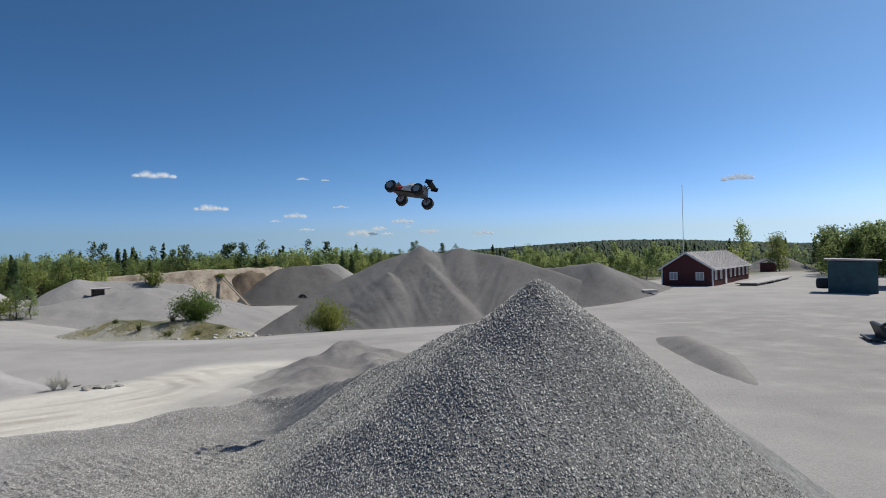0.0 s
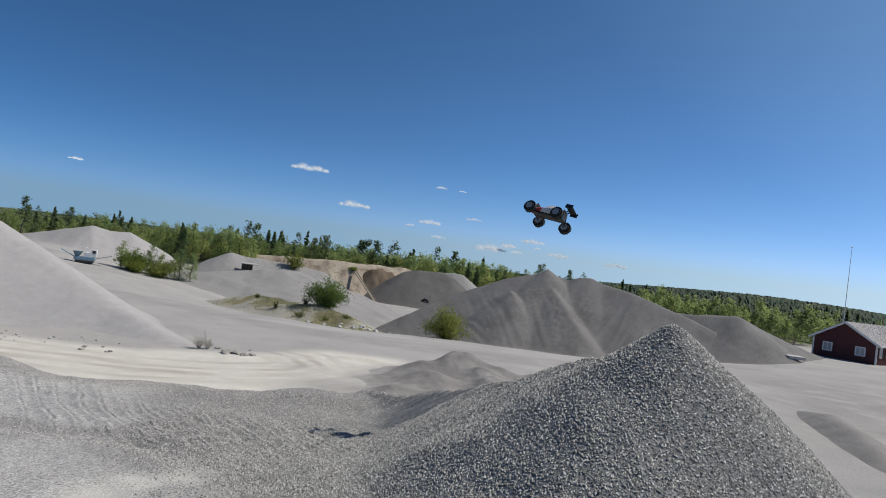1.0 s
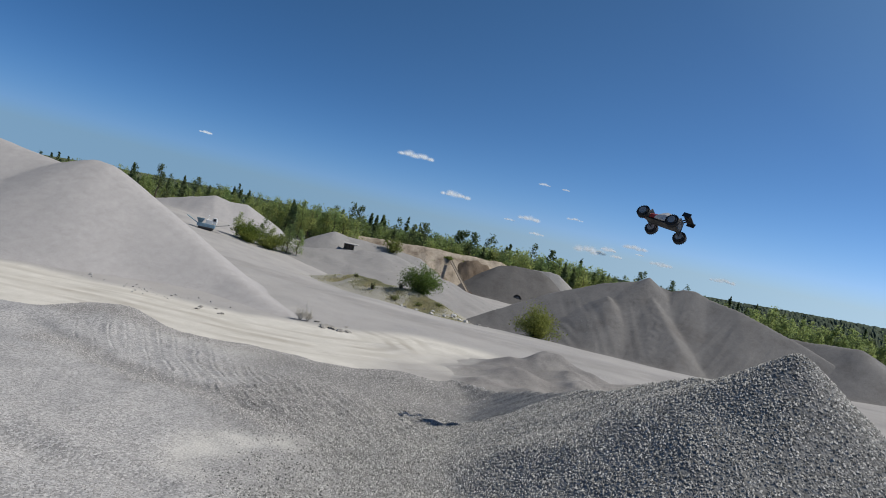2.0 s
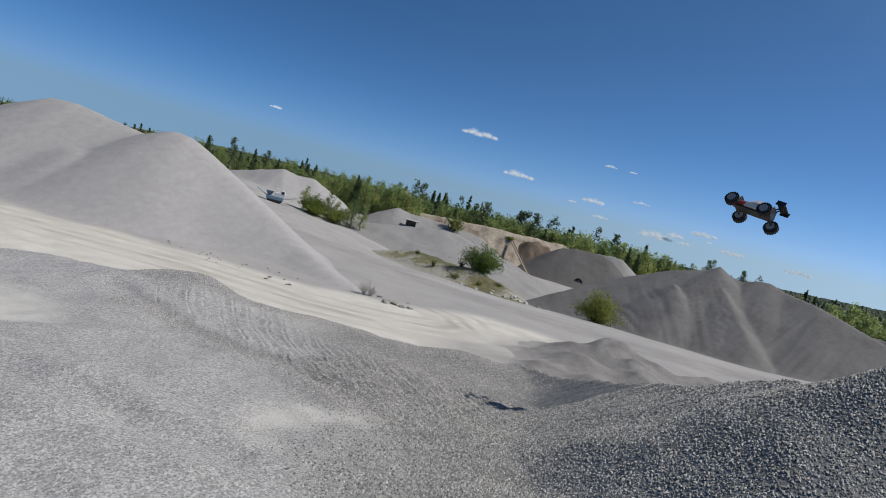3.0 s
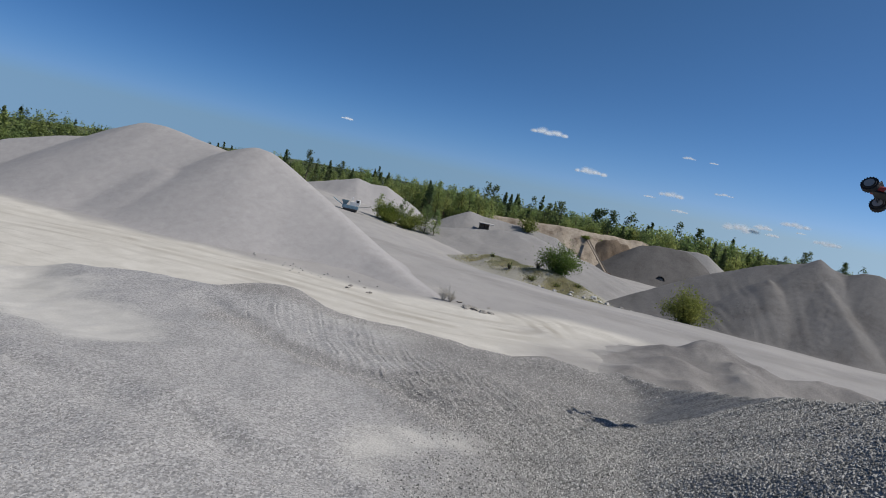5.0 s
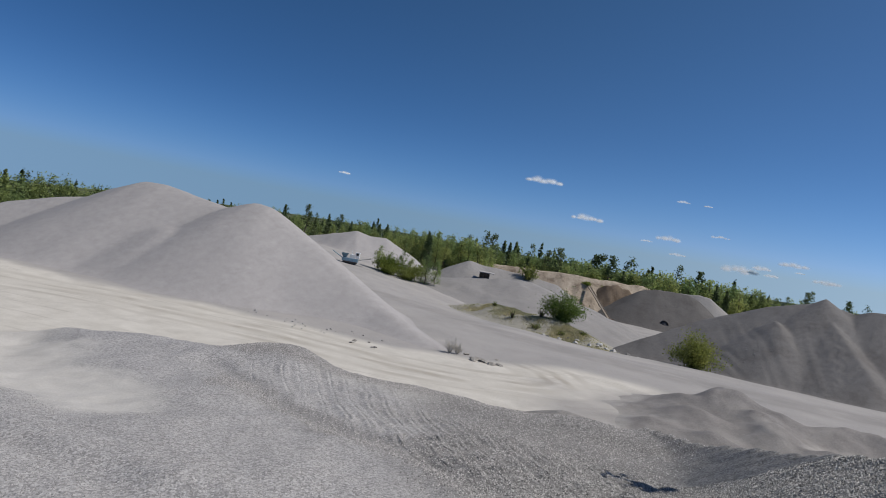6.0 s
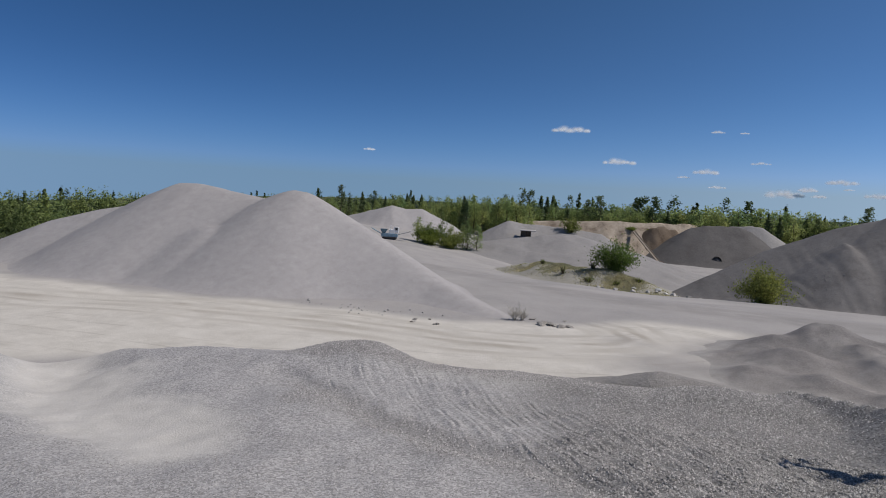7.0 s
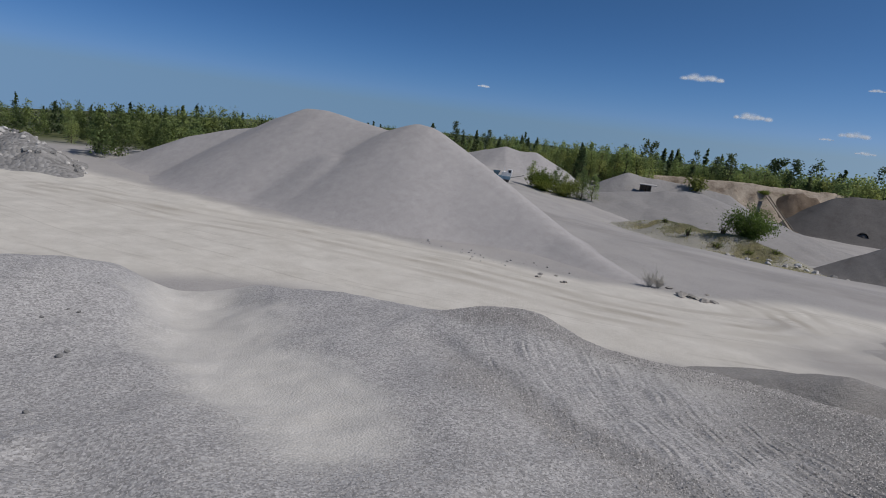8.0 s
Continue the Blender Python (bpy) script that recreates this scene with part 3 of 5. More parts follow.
def stone_material(name, dark, light):
    n = Nodes(name)
    geo = n.add("NewGeometry")
    col = n.ramp(geo.outputs["Random Per Island"], ((0.0, dark), (0.6, tuple((a + b) / 2 for a, b in zip(dark, light))), (1.0, light)))
    col = n.mix(0.3, col, n.ramp(n.noise(n.coords(), 60, 3), ((0.3, (0.6, 0.6, 0.6)), (0.7, (1, 1, 1)))), "MULTIPLY")
    n.link(col, n.bsdf.inputs["Base Color"])
    n.bsdf.inputs["Roughness"].default_value = 0.9
    n.bsdf.inputs["Specular IOR Level"].default_value = 0.25
    return n.mat


COARSE_STONE = stone_material("coarse_stone", (0.10, 0.099, 0.095), (0.56, 0.549, 0.527))
RIM_STONE = stone_material("rim_stone", (0.175, 0.169, 0.163), (0.57, 0.545, 0.527))
FINE_STONE = stone_material("fine_stone", (0.22, 0.213, 0.207), (0.55, 0.532, 0.517))


def scatter_gravel():
    r = np.random.default_rng(77)
    n = 265000
    x, y = r.uniform(-4.8, 4.2, n), r.uniform(1.6, 8.4, n)
    fine = stock_fine(x, y)
    keep = (fine < r.uniform(0.1, 0.9, n)) & (stock_dust(x, y) < r.uniform(0.1, 0.4, n)) & (r.uniform(0, 1, n) < smooth(-4.8, -2.6, x)) & (y - 5.9 < 1.2 - (x - 0.64) * 0.9)
    x, y = x[keep], y[keep]
    size = r.uniform(0.013, 0.030, len(x))
    coarse = part_mesh("loose_stone", stones_mesh("loose_stone", x, y, stock_z(x, y) + size * 0.16, size, r, COARSE_STONE, 1.0), stock, "coarse grey crushed stone")
    coarse["kind"] = "stuff"
    n = 215000
    x, y = r.uniform(-12.0, 1.0, n), r.uniform(0.3, 9.0, n)
    d = np.hypot(x + 2.0, y - 0.6)
    keep = (stock_fine(x, y) > r.uniform(0.1, 0.9, n)) & (d < 10.0 * np.sqrt(r.uniform(0.05, 1, n))) & (stock_dust(x, y) < 0.4)
    x, y = x[keep], y[keep]
    size = r.uniform(0.009, 0.021, len(x))
    light = part_mesh("fine_stone", stones_mesh("fine_stone", x, y, stock_z(x, y) + size * 0.08, size, r, FINE_STONE, 0.9), stock, "finer pale crushed stone")
    light["kind"] = "stuff"
    n = 170000
    x, y = r.uniform(-11.8, -2.2, n), r.uniform(4.2, 11.5, n)
    bare = np.maximum((1 - stock_fine(x, y)) * (1 - smooth(-4.4, -2.6, x)) * smooth(-8.8, -6.6, x), 0.7 * rut_band(x, y))
    keep = np.maximum(rim_band(x, y), 0.8 * bare) > r.uniform(0.1, 0.95, n)
    x, y = x[keep], y[keep]
    size = r.uniform(0.014, 0.032, len(x))
    edge = part_mesh("rim_stone", stones_mesh("rim_stone", x, y, stock_z(x, y) + size * 0.14, size, r, RIM_STONE, 0.9), stock, "coarse grey crushed stone along the rim")
    edge["kind"] = "stuff"


scatter_gravel()

pile("stockpile", ((-51.5, 9.5, -0.4), (-49.5, 12.2, 1.0), (-47.8, 14.4, 2.3), (-46.0, 16.5, 3.1), (-44.6, 17.9, 3.5), (-42.8, 18.85, 4.45), (-41.2, 19.65, 5.15), (-40.0, 20.1, 5.15), (-38.3, 20.75, 4.9), (-36.6, 21.3, 4.6), (-34.8, 21.85, 4.4), (-33.6, 22.2, 4.85), (-32.9, 22.45, 5.05), (-32.2, 22.6, 4.95), (-29, 23.15, 3.6), (-25.8, 23.3, 2.35), (-22.0, 23.1, 0.95), (-17.5, 22.1, 0.0)),
     0.63, GRIT, "tall smooth pile of fine grey grit beside the dirt road", 0.28, 0.05, 0.0, 1, spurs=(((-42.5, 15.8, 1.9), (-38.8, 17.2, 2.5), (-36.4, 18.0, 2.75), (-34.4, 18.2, 2.7)),), round_top=0.55)
pile("stockpile", ((-97, 74, -0.2), (-91, 77.5, 1.5), (-85, 81.8, 3.6), (-83, 83.6, 3.0), (-81, 86, 3.2), (-76, 89, 0.5)), 0.62, GRIT, "distant pale grey gravel pile below the woods", 0.4, 0.1, 0.5, 2, round_top=0.05)
pile("stockpile", ((-49.0, 127.8, -2.5), (-44.6, 130.2, 2.0), (-42.2, 131.6, 2.6), (-39.6, 133.2, 2.75), (-36.4, 134.6, 2.7), (-34.6, 135.2, 1.9), (-31, 136, -1.5)), 0.66, BLACK_GRIT, "dark grey grit pile at the back of the pit", 0.45, 0.10, 0.12, 3, round_top=0.2)
# the dark pile's lit right shoulder, added as a separate paler pile
pile("stockpile", ((-42, 137.5, 1.6), (-39, 138.2, 2.7), (-35.0, 138.6, 3.0), (-33.0, 139.0, 2.8), (-28, 141, -0.8)), 0.70, MOUND_GRIT, "pale grey grit pile added behind the dark one as its sunlit sharp shoulder", 0.45, 0.10, 0.1, 16, round_top=0.1)
pile("sand_bank", ((-84, 112, 0.2), (-72, 119, 1.9), (-62, 125, 2.3), (-55, 130, 2.4), (-48, 137, 2.6), (-40, 150, 2.6)), 0.80, SAND, "steep cut bank of brown sand at the pit's back", 0.45, 0.35, 1.0, 4, category="sand bank")
pile("earth_slip", ((-53.4, 127.8, 0.7), (-51.8, 128.6, 1.6), (-50.0, 129.8, 1.6), (-48.2, 131.0, 1.0)), 1.3, BROWN_EARTH, "dark brown earth slipped from the sand bank", 0.3, 0.9, 1.0, 18, category="bank")
pile("stockpile", ((-23.2, 61, -2.8), (-16.6, 67.3, 1.7), (-11.6, 70, 4.1), (-8.8, 71.0, 5.0), (-7.5, 71.5, 5.35), (-6.8, 71.7, 5.95), (-6.0, 71.8, 5.3), (-4.2, 72, 4.95), (-3.0, 72, 5.45), (-1.8, 72, 5.55), (-0.4, 71.6, 5.05), (3.2, 70, 4.4), (9, 68, 2.6), (13, 66, 1.0)),
     0.63, DARK_GRIT, "huge dark grey gravel pile with a gullied flank", 0.22, 0.07, 0.25, 5, round_top=0.05, ribs=6.0,
     spurs=(((-7.5, 71.3, 5.25), (-5.9, 68.6, 4.0), (-3.9, 65.0, 2.1), (-2.1, 61.8, 0.2), (-1.5, 60.6, -0.8)), ((-10.2, 67.2, 3.0), (-9.7, 65.8, 2.65), (-9.2, 64.6, 2.0))))
pile("stockpile", ((6, 75, 2.6), (10.8, 71.5, 3.15), (13.6, 69.5, 3.45), (17.5, 72, 2.0), (24, 77, 0.1)), 0.58, DARK_GRIT, "grey gravel pile near the red house", 0.42, 0.22, 0.3, 6)
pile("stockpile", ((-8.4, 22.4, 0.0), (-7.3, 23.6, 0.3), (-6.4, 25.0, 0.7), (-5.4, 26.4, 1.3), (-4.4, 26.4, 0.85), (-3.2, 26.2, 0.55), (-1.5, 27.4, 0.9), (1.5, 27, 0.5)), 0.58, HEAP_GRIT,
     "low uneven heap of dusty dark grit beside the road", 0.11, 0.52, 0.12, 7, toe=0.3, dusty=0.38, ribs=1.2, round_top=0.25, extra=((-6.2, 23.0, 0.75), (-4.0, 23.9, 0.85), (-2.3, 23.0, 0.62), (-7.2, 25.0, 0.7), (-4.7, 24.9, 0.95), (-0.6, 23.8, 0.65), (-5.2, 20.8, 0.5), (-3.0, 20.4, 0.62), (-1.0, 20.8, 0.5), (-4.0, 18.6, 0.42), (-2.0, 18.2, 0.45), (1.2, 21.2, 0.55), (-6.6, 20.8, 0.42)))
pile("windrow", ((10.4, 34.0, 0.0), (10.7, 31.5, 0.42), (10.5, 28.5, 0.40), (10.1, 25.0, 0.24), (9.7, 20.8, 0.0)), 0.6, HEAP_GRIT, "low windrow of grit on the open yard", 0.12, 0.08, 0, 8, category="windrow", toe=0.1)
pile("earth_bank", ((-42.5, 63.2, -2.4), (-39.5, 62.4, -2.0), (-35.6, 60.7, -1.6), (-31, 59.3, -1.3), (-28, 58.0, -1.65), (-23.3, 55.4, -2.6)), 0.30, TURF, "low weedy bank of earth and stones", 0.3, 0.5, 0, 9, category="bank")
pile("stockpile", ((-62.5, 75.0, -2.2), (-59.4, 78.2, -1.1), (-54.1, 84.6, -0.05), (-50.9, 87.7, 0.65), (-49.4, 88.8, 0.5), (-46.2, 91.2, -0.9)), 0.27, MOUND_GRIT, "low pale gravel mound in front of the pit", 0.55, 0.35, 0.1, 10)
pile("stockpile", ((-71.6, 89.6, -2.0), (-69.2, 92.4, 0.2), (-67.0, 95.3, 1.9), (-65.4, 97.0, 1.5), (-62.75, 99.6, 1.35), (-58.0, 102.5, 0.9), (-53.0, 106, 0.2)), 0.62, MOUND_GRIT, "grey gravel pile beside a dark hut", 0.4, 0.22, 0.1, 11, round_top=0.15)
pile("stockpile", ((-63.6, 92.6, -0.75), (-61.6, 93.4, -0.7), (-59.6, 94.6, -0.75)), 0.5, MOUND_GRIT, "low gravel bench under a dark hut", 0.4, 0.1, 0, 17, round_top=1.6)
pile("rock_mound", ((-56, 1.5, 1.4), (-50, 4.0, 1.4), (-46.5, 5.2, 1.0), (-42.5, 6.4, 0.0)), 0.55, BROKEN, "heap of broken grey rock beside the road", 0.3, 1.1, 0, 12, category="rock heap")
pile("stockpile", ((58, 128, 0.5), (64, 131, 3.6), (70, 137, 1.0)), 0.55, DARK_GRIT, "grey gravel pile behind the red house", 0.8, 0.3, 0.2, 13)
pile("stockpile", ((-10.0, 15.0, 0.2), (-7.9, 15.9, 0.9), (-5.4, 16.0, 0.75), (-2.6, 17.0, 0.3)), 0.5, SPILL_GRIT, "low spill of dusty fine grit below the stockpile", 0.14, 0.2, 0.1, 15)

# ---- trees ----
def leaf_cards(centres, sizes, r, flat=0.5):
    """Small bent leaf sprays at the given places, each of two triangles."""
    n = len(centres)
    a = r.normal(size=(n, 3))
    a[:, 2] *= flat
    a /= np.linalg.norm(a, axis=1, keepdims=True)
    b = np.cross(a, r.normal(size=(n, 3)))
    b /= np.linalg.norm(b, axis=1, keepdims=True)
    s = sizes[:, None]
    bend = np.cross(a, b) * s * r.uniform(-0.3, 0.3, (n, 1))
    v = np.stack([centres - a * s * 0.6, centres + b * s * 0.42 + bend, centres + a * s * 0.6, centres - b * s * 0.42 + bend], 1).reshape(-1, 3)
    k = np.arange(n)[:, None] * 4
    return v, np.concatenate([k + [[0, 1, 2]], k + [[0, 2, 3]]], 0)


def round_normals(me, centres, mid, up=0.35):
    """Leaf sprays catch the light as the surface of their crown does."""
    out = centres - mid
    out = out / (np.linalg.norm(out, axis=1, keepdims=True) + 1e-6) + (0, 0, up)
    out /= np.linalg.norm(out, axis=1, keepdims=True)
    att = me.attributes.new("custom_normal", "FLOAT_VECTOR", "POINT")
    att.data.foreach_set("vector", np.repeat(out, 4, 0).astype(np.float32).reshape(-1))
    return me


def trunk_mesh(h, r0, seed, limbs, material):
    r = np.random.default_rng(seed)
    bm = bmesh.new()
    pts = [Vector((0, 0, -0.3))]
    for k in range(1, 6):
        pts.append(Vector((r.normal() * 0.02 * h, r.normal() * 0.02 * h, h * k / 5)) * (1 if k < 5 else 0.98))
    for k in range(5):
        rod(bm, pts[k], pts[k + 1], r0 * (1 - k / 5.4), r0 * (1 - (k + 1) / 5.4), 7)
    for z, ang, length, rise in limbs[::2]:
        p = pts[min(4, int(z / h * 5))].lerp(pts[min(5, int(z / h * 5) + 1)], (z / h * 5) % 1)
        rod(bm, p, p + Vector((math.cos(ang) * length, math.sin(ang) * length, rise)), r0 * 0.28, r0 * 0.06, 5)
    me = bpy.data.meshes.new("trunk")
    bm.to_mesh(me)
    bm.free()
    me.materials.append(material)
    return me


def tree(kind, h, seed):
    """One tree standing at the origin: spruce, pine or broadleaf."""
    r = np.random.default_rng(seed)
    top = empty(kind + "_tree", 0, 0, 0)
    limbs, cents, sizes = [], [], []
    if kind == "spruce":
        for z in np.linspace(0.12 * h, 0.97 * h, 17):
            reach = 0.25 * h * (1 - z / h) ** 0.8 + 0.05
            for ang in r.uniform(0, 6.28, 7):
                length = reach * r.uniform(0.55, 1.15)
                limbs.append((z, ang, length, -0.25 * length))
                for s in r.uniform(0.15, 1, 6):
                    cents.append((math.cos(ang) * length * s, math.sin(ang) * length * s, z - 0.28 * length * s + r.normal() * 0.2 * h / 10))
                    sizes.append(0.062 * h * r.uniform(0.5, 1.0))
        leaf, flat = SPRUCE_LEAF, 0.5
    elif kind == "pine":
        for z in np.linspace(0.45 * h, 0.98 * h, 11):
            reach = 0.12 * h * math.sin(math.pi * (0.3 + 0.66 * (z / h - 0.45) / 0.53)) * r.uniform(0.6, 1.1) + 0.1
            for ang in r.uniform(0, 6.28, 5):
                length = reach * r.uniform(0.35, 1.15)
                limbs.append((z, ang, length, 0.18 * length))
                c = np.array((math.cos(ang) * length, math.sin(ang) * length, z + 0.18 * length))
                for q in r.normal(size=(13, 3)) * (0.028 * h, 0.028 * h, 0.019 * h):
                    cents.append(c + q)
                    sizes.append(0.036 * h * r.uniform(0.5, 1.0))
        leaf, flat = PINE_LEAF, 0.8
    else:
        for k in range(40):
            z = h * r.uniform(0.05, 0.95)
            ang = r.uniform(0, 6.28)
            length = 0.21 * h * math.sin(math.pi * min(1, 0.22 + z / h * 0.77)) * r.uniform(0.35, 1.15)
            limbs.append((z * 0.85, ang, length, 0.15 * h * r.uniform(0.4, 1)))
            c = np.array((math.cos(ang) * length, math.sin(ang) * length, z))
            for q in r.normal(size=(30, 3)) * (0.046 * h, 0.046 * h, 0.052 * h):
                cents.append(c + q)
                sizes.append(0.039 * h * r.uniform(0.5, 1.1))
        leaf, flat = ALDER_LEAF if kind == "alder" else BIRCH_LEAF, 1.0
    part_mesh("trunk", trunk_mesh(h * 0.97, 0.016 * h + 0.02, seed, limbs, BARK), top)
    v, f = leaf_cards(np.array(cents), np.array(sizes), r, flat)
    cents = np.array(cents)
    mid = np.stack([0 * cents[:, 0], 0 * cents[:, 1], (cents[:, 2] * 0.7 if kind in ("spruce", "pine") else 0 * cents[:, 2] + 0.42 * h)], -1)
    part_mesh("crown", round_normals(mesh_of("crown", v, f, leaf), cents, mid), top)
    return top


TREE_WORDS = {"spruce": ("dark green spruce at the edge of the woods", "spruce"), "pine": ("tall pine with a bare trunk and an open crown", "pine"),
              "birch": ("light green young birch at the edge of the woods", "birch"),
              "alder": ("dense dark green broadleaf tree beyond the yard", "tree")}
STOCK_TREES = {}
for kind, heights in (("spruce", (8, 9, 10)), ("pine", (10, 11)), ("birch", (6, 7, 8)), ("alder", (7, 8, 9))):
    STOCK_TREES[kind] = [tagged(tree(kind, h, 100 + 7 * h + len(kind)), *TREE_WORDS[kind], group="trees at the wood's edge") for h in heights]


def plant(kind, which, x, y, scale, spin, z=None):
    """Puts the first model of a kind where it is wanted first, and copies after that."""
    source = STOCK_TREES[kind][which]
    m = pose(x, y, (float(ground_z(np.array(x), np.array(y))) if z is None else z), 0, 0, spin)
    if source.get("used"):
        ob = copy_thing(source, m)
    else:
        ob = source
        ob["used"] = 1
        ob.matrix_world = m
    ob.scale = (scale, scale, scale)
    return ob


BACK = {}


def back_tree(kind, which, x, y, scale, spin, share=1.0):
    """A tree of the stand behind the first row, which goes into one common mesh."""
    for ob in STOCK_TREES[kind][which].children:
        me = ob.data
        v = np.empty(len(me.vertices) * 3, np.float32)
        me.vertices.foreach_get("co", v)
        v = v.reshape(-1, 3) * scale
        f = np.empty(len(me.loops), np.int32)
        me.loops.foreach_get("vertex_index", f)
        if len(f) != 3 * len(me.polygons):
            continue
        f = f.reshape(-1, 3)
        if "custom_normal" in me.attributes:
            nor = np.empty(len(me.vertices) * 3, np.float32)
            me.attributes["custom_normal"].data.foreach_get("vector", nor)
            nor = nor.reshape(-1, 3)
        else:
            nor = np.tile(np.array((0, 0, 1), np.float32), (len(v), 1))
        if share < 1:           # half hidden behind the first rows: a thinner crown will do
            n = len(f) // 2
            pick = np.random.default_rng(which).permutation(n)[: int(n * share)]
            v, nor = v.reshape(-1, 4, 3)[pick], nor.reshape(-1, 4, 3)[pick].reshape(-1, 3)
            mid = v.mean(1, keepdims=True)
            v = (mid + (v - mid) * 1.3).reshape(-1, 3)
            k = np.arange(len(pick))[:, None] * 4
            f = np.concatenate([k + [[0, 1, 2]], k + [[0, 2, 3]]], 0)
        c, s = math.cos(radians(spin)), math.sin(radians(spin))
        z = float(ground_z(np.array(x), np.array(y)))
        v = np.stack([v[:, 0] * c - v[:, 1] * s + x, v[:, 0] * s + v[:, 1] * c + y, v[:, 2] + z], -1)
        nor = np.stack([nor[:, 0] * c - nor[:, 1] * s, nor[:, 0] * s + nor[:, 1] * c, nor[:, 2]], -1)
        BACK.setdefault(me.materials[0], []).append((v, f.reshape(-1, 3), nor))


def back_wood():
    verts, faces, slots, normals, n = [], [], [], [], 0
    for k, (material, lots) in enumerate(BACK.items()):
        for v, f, nor in lots:
            verts.append(v)
            normals.append(nor)
            faces.append(f + n)
            slots.append(np.full(len(f), k))
            n += len(v)
    verts, faces = np.concatenate(verts), np.concatenate(faces)
    me = bpy.data.meshes.new("wood")
    me.vertices.add(len(verts))
    me.vertices.foreach_set("co", verts.reshape(-1).astype(np.float32))
    me.loops.add(len(faces) * 3)
    me.loops.foreach_set("vertex_index", faces.reshape(-1).astype(np.int32))
    me.polygons.add(len(faces))
    me.polygons.foreach_set("loop_start", np.arange(0, len(faces) * 3, 3, dtype=np.int32))
    for material in BACK:
        me.materials.append(material)
    me.polygons.foreach_set("material_index", np.concatenate(slots).astype(np.int32))
    att = me.attributes.new("custom_normal", "FLOAT_VECTOR", "POINT")
    att.data.foreach_set("vector", np.concatenate(normals).astype(np.float32).reshape(-1))
    me.update(calc_edges=True)
    tagged(new("wood", me), "dense green mixed wood behind the first trees", "wood", kind="stuff")


def wood_edge():
    """Rows of trees along the far side of the quarry, from the mast round to the road on the other side."""
    r = np.random.default_rng(31)
    count = 0
    skyline = ((-2, 5, 10, 13, 21, 26, 30, 37, 42, 47, 50, 56, 62, 66, 70, 74, 78, 83, 87, 104), (-0.2, 0.0, 0.2, 0.4, 0.3, 0.15, 0.2, 0.35, 0.25, 0.05, -0.25, -0.15, -0.3, -0.1, 0.2, 0.25, 0.2, 0.1, 0.0, 0.0))
    size = {"spruce": (8, 9, 10), "pine": (10, 11), "birch": (6, 7, 8), "alder": (7, 8, 9)}
    for az in np.arange(-1.0, 100, 0.44):
        for row in range(3):
            near, gap = (54 + 2 * math.sin(az), 11) if 73 < az < 80 else (64 + 3 * math.sin(az), 11) if az > 66 else (96, 12) if az > 57 else (122, 12) if az > 33 else (146, 12)
            d = near + row * gap + r.uniform(0, 8)
            a = radians(az + r.uniform(-0.25, 0.25))
            x, y = -math.sin(a) * d, math.cos(a) * d
            chance = (0.05, 0.0, 0.95) if az > 57 and row < 2 else (0.15, 0.06, 0.79) if row < 2 else (0.55, 0.05, 0.40) if az > 57 else (0.26, 0.10, 0.64)
            kind = str(r.choice(["spruce", "pine", "birch"], p=chance))
            if kind == "birch" and r.uniform() < (0.45 if az > 57 else 0.06):
                kind = "alder"
            which = int(r.integers(len(size[kind])))
            el = float(np.interp(az, *skyline)) - 0.93 * float(land_dip(az)) + {"spruce": r.uniform(-0.8, 0.3) + 0.8 * r.uniform(0, 1) ** 3, "pine": r.uniform(-0.1, 1.25), "birch": r.uniform(-0.7, 0.22) + 0.1 * row, "alder": r.uniform(-0.7, 0.2) + 0.1 * row}[kind]
            if az > 57 and row == 0:      # lower growth in front
                el -= r.uniform(0.0, 2.2)
            tall = 5 + d * math.tan(radians(el)) - float(ground_z(np.array(x), np.array(y)))
            if tall < 1.5:
                continue
            place = plant if row == 0 and (kind in ("spruce", "pine") or count % 3 == 0) else back_tree
            if place is plant:
                plant(kind, which, x, y, tall / size[kind][which], r.uniform(0, 360))
            else:
                back_tree(kind, which, x, y, tall / size[kind][which], r.uniform(0, 360), (0.66, 0.46, 0.3)[row])
            count += 1
    for az in np.arange(-18.5, -3, 0.3):      # low growth beyond the yard
        d, a = r.uniform(100, 128), radians(az)
        back_tree("birch", int(r.integers(3)), -math.sin(a) * d, math.cos(a) * d, r.uniform(0.5, 0.82), r.uniform(0, 360), 0.7)
    for az in np.arange(-40, -1, 0.7):
        d = r.uniform(165, 215)
        a = radians(az)
        kind = r.choice(["spruce", "birch"])
        back_tree(str(kind), int(r.integers(3)), -math.sin(a) * d, math.cos(a) * d, r.uniform(0.55, 0.85), r.uniform(0, 360), 0.5)
    for k in range(150):      # dense stand beyond the workshop
        d, az = r.uniform(112, 150), r.uniform(-41, -29.3)
        a = radians(az)
        tall = 5 + d * math.tan(radians(1.5 + 0.5 * smooth(-31, -34, az) + r.uniform(-1.2, 0.1)))
        which = int(r.integers(3))
        where = ("alder", which, -math.sin(a) * d, math.cos(a) * d, tall / (7 + which), r.uniform(0, 360))
        if k < 30:
            plant(*where)
        else:
            back_tree(*where, 0.5)
    plant("birch", 2, 46.0, 106, 1.22, 40)
    for x, y, s in ((56.6, 116, 0.9), (58.0, 117.5, 0.92), (57.0, 118.5, 0.88)):
        plant("alder", 1, x, y, s * 1.0, 160 * s)


wood_edge()
back_wood()


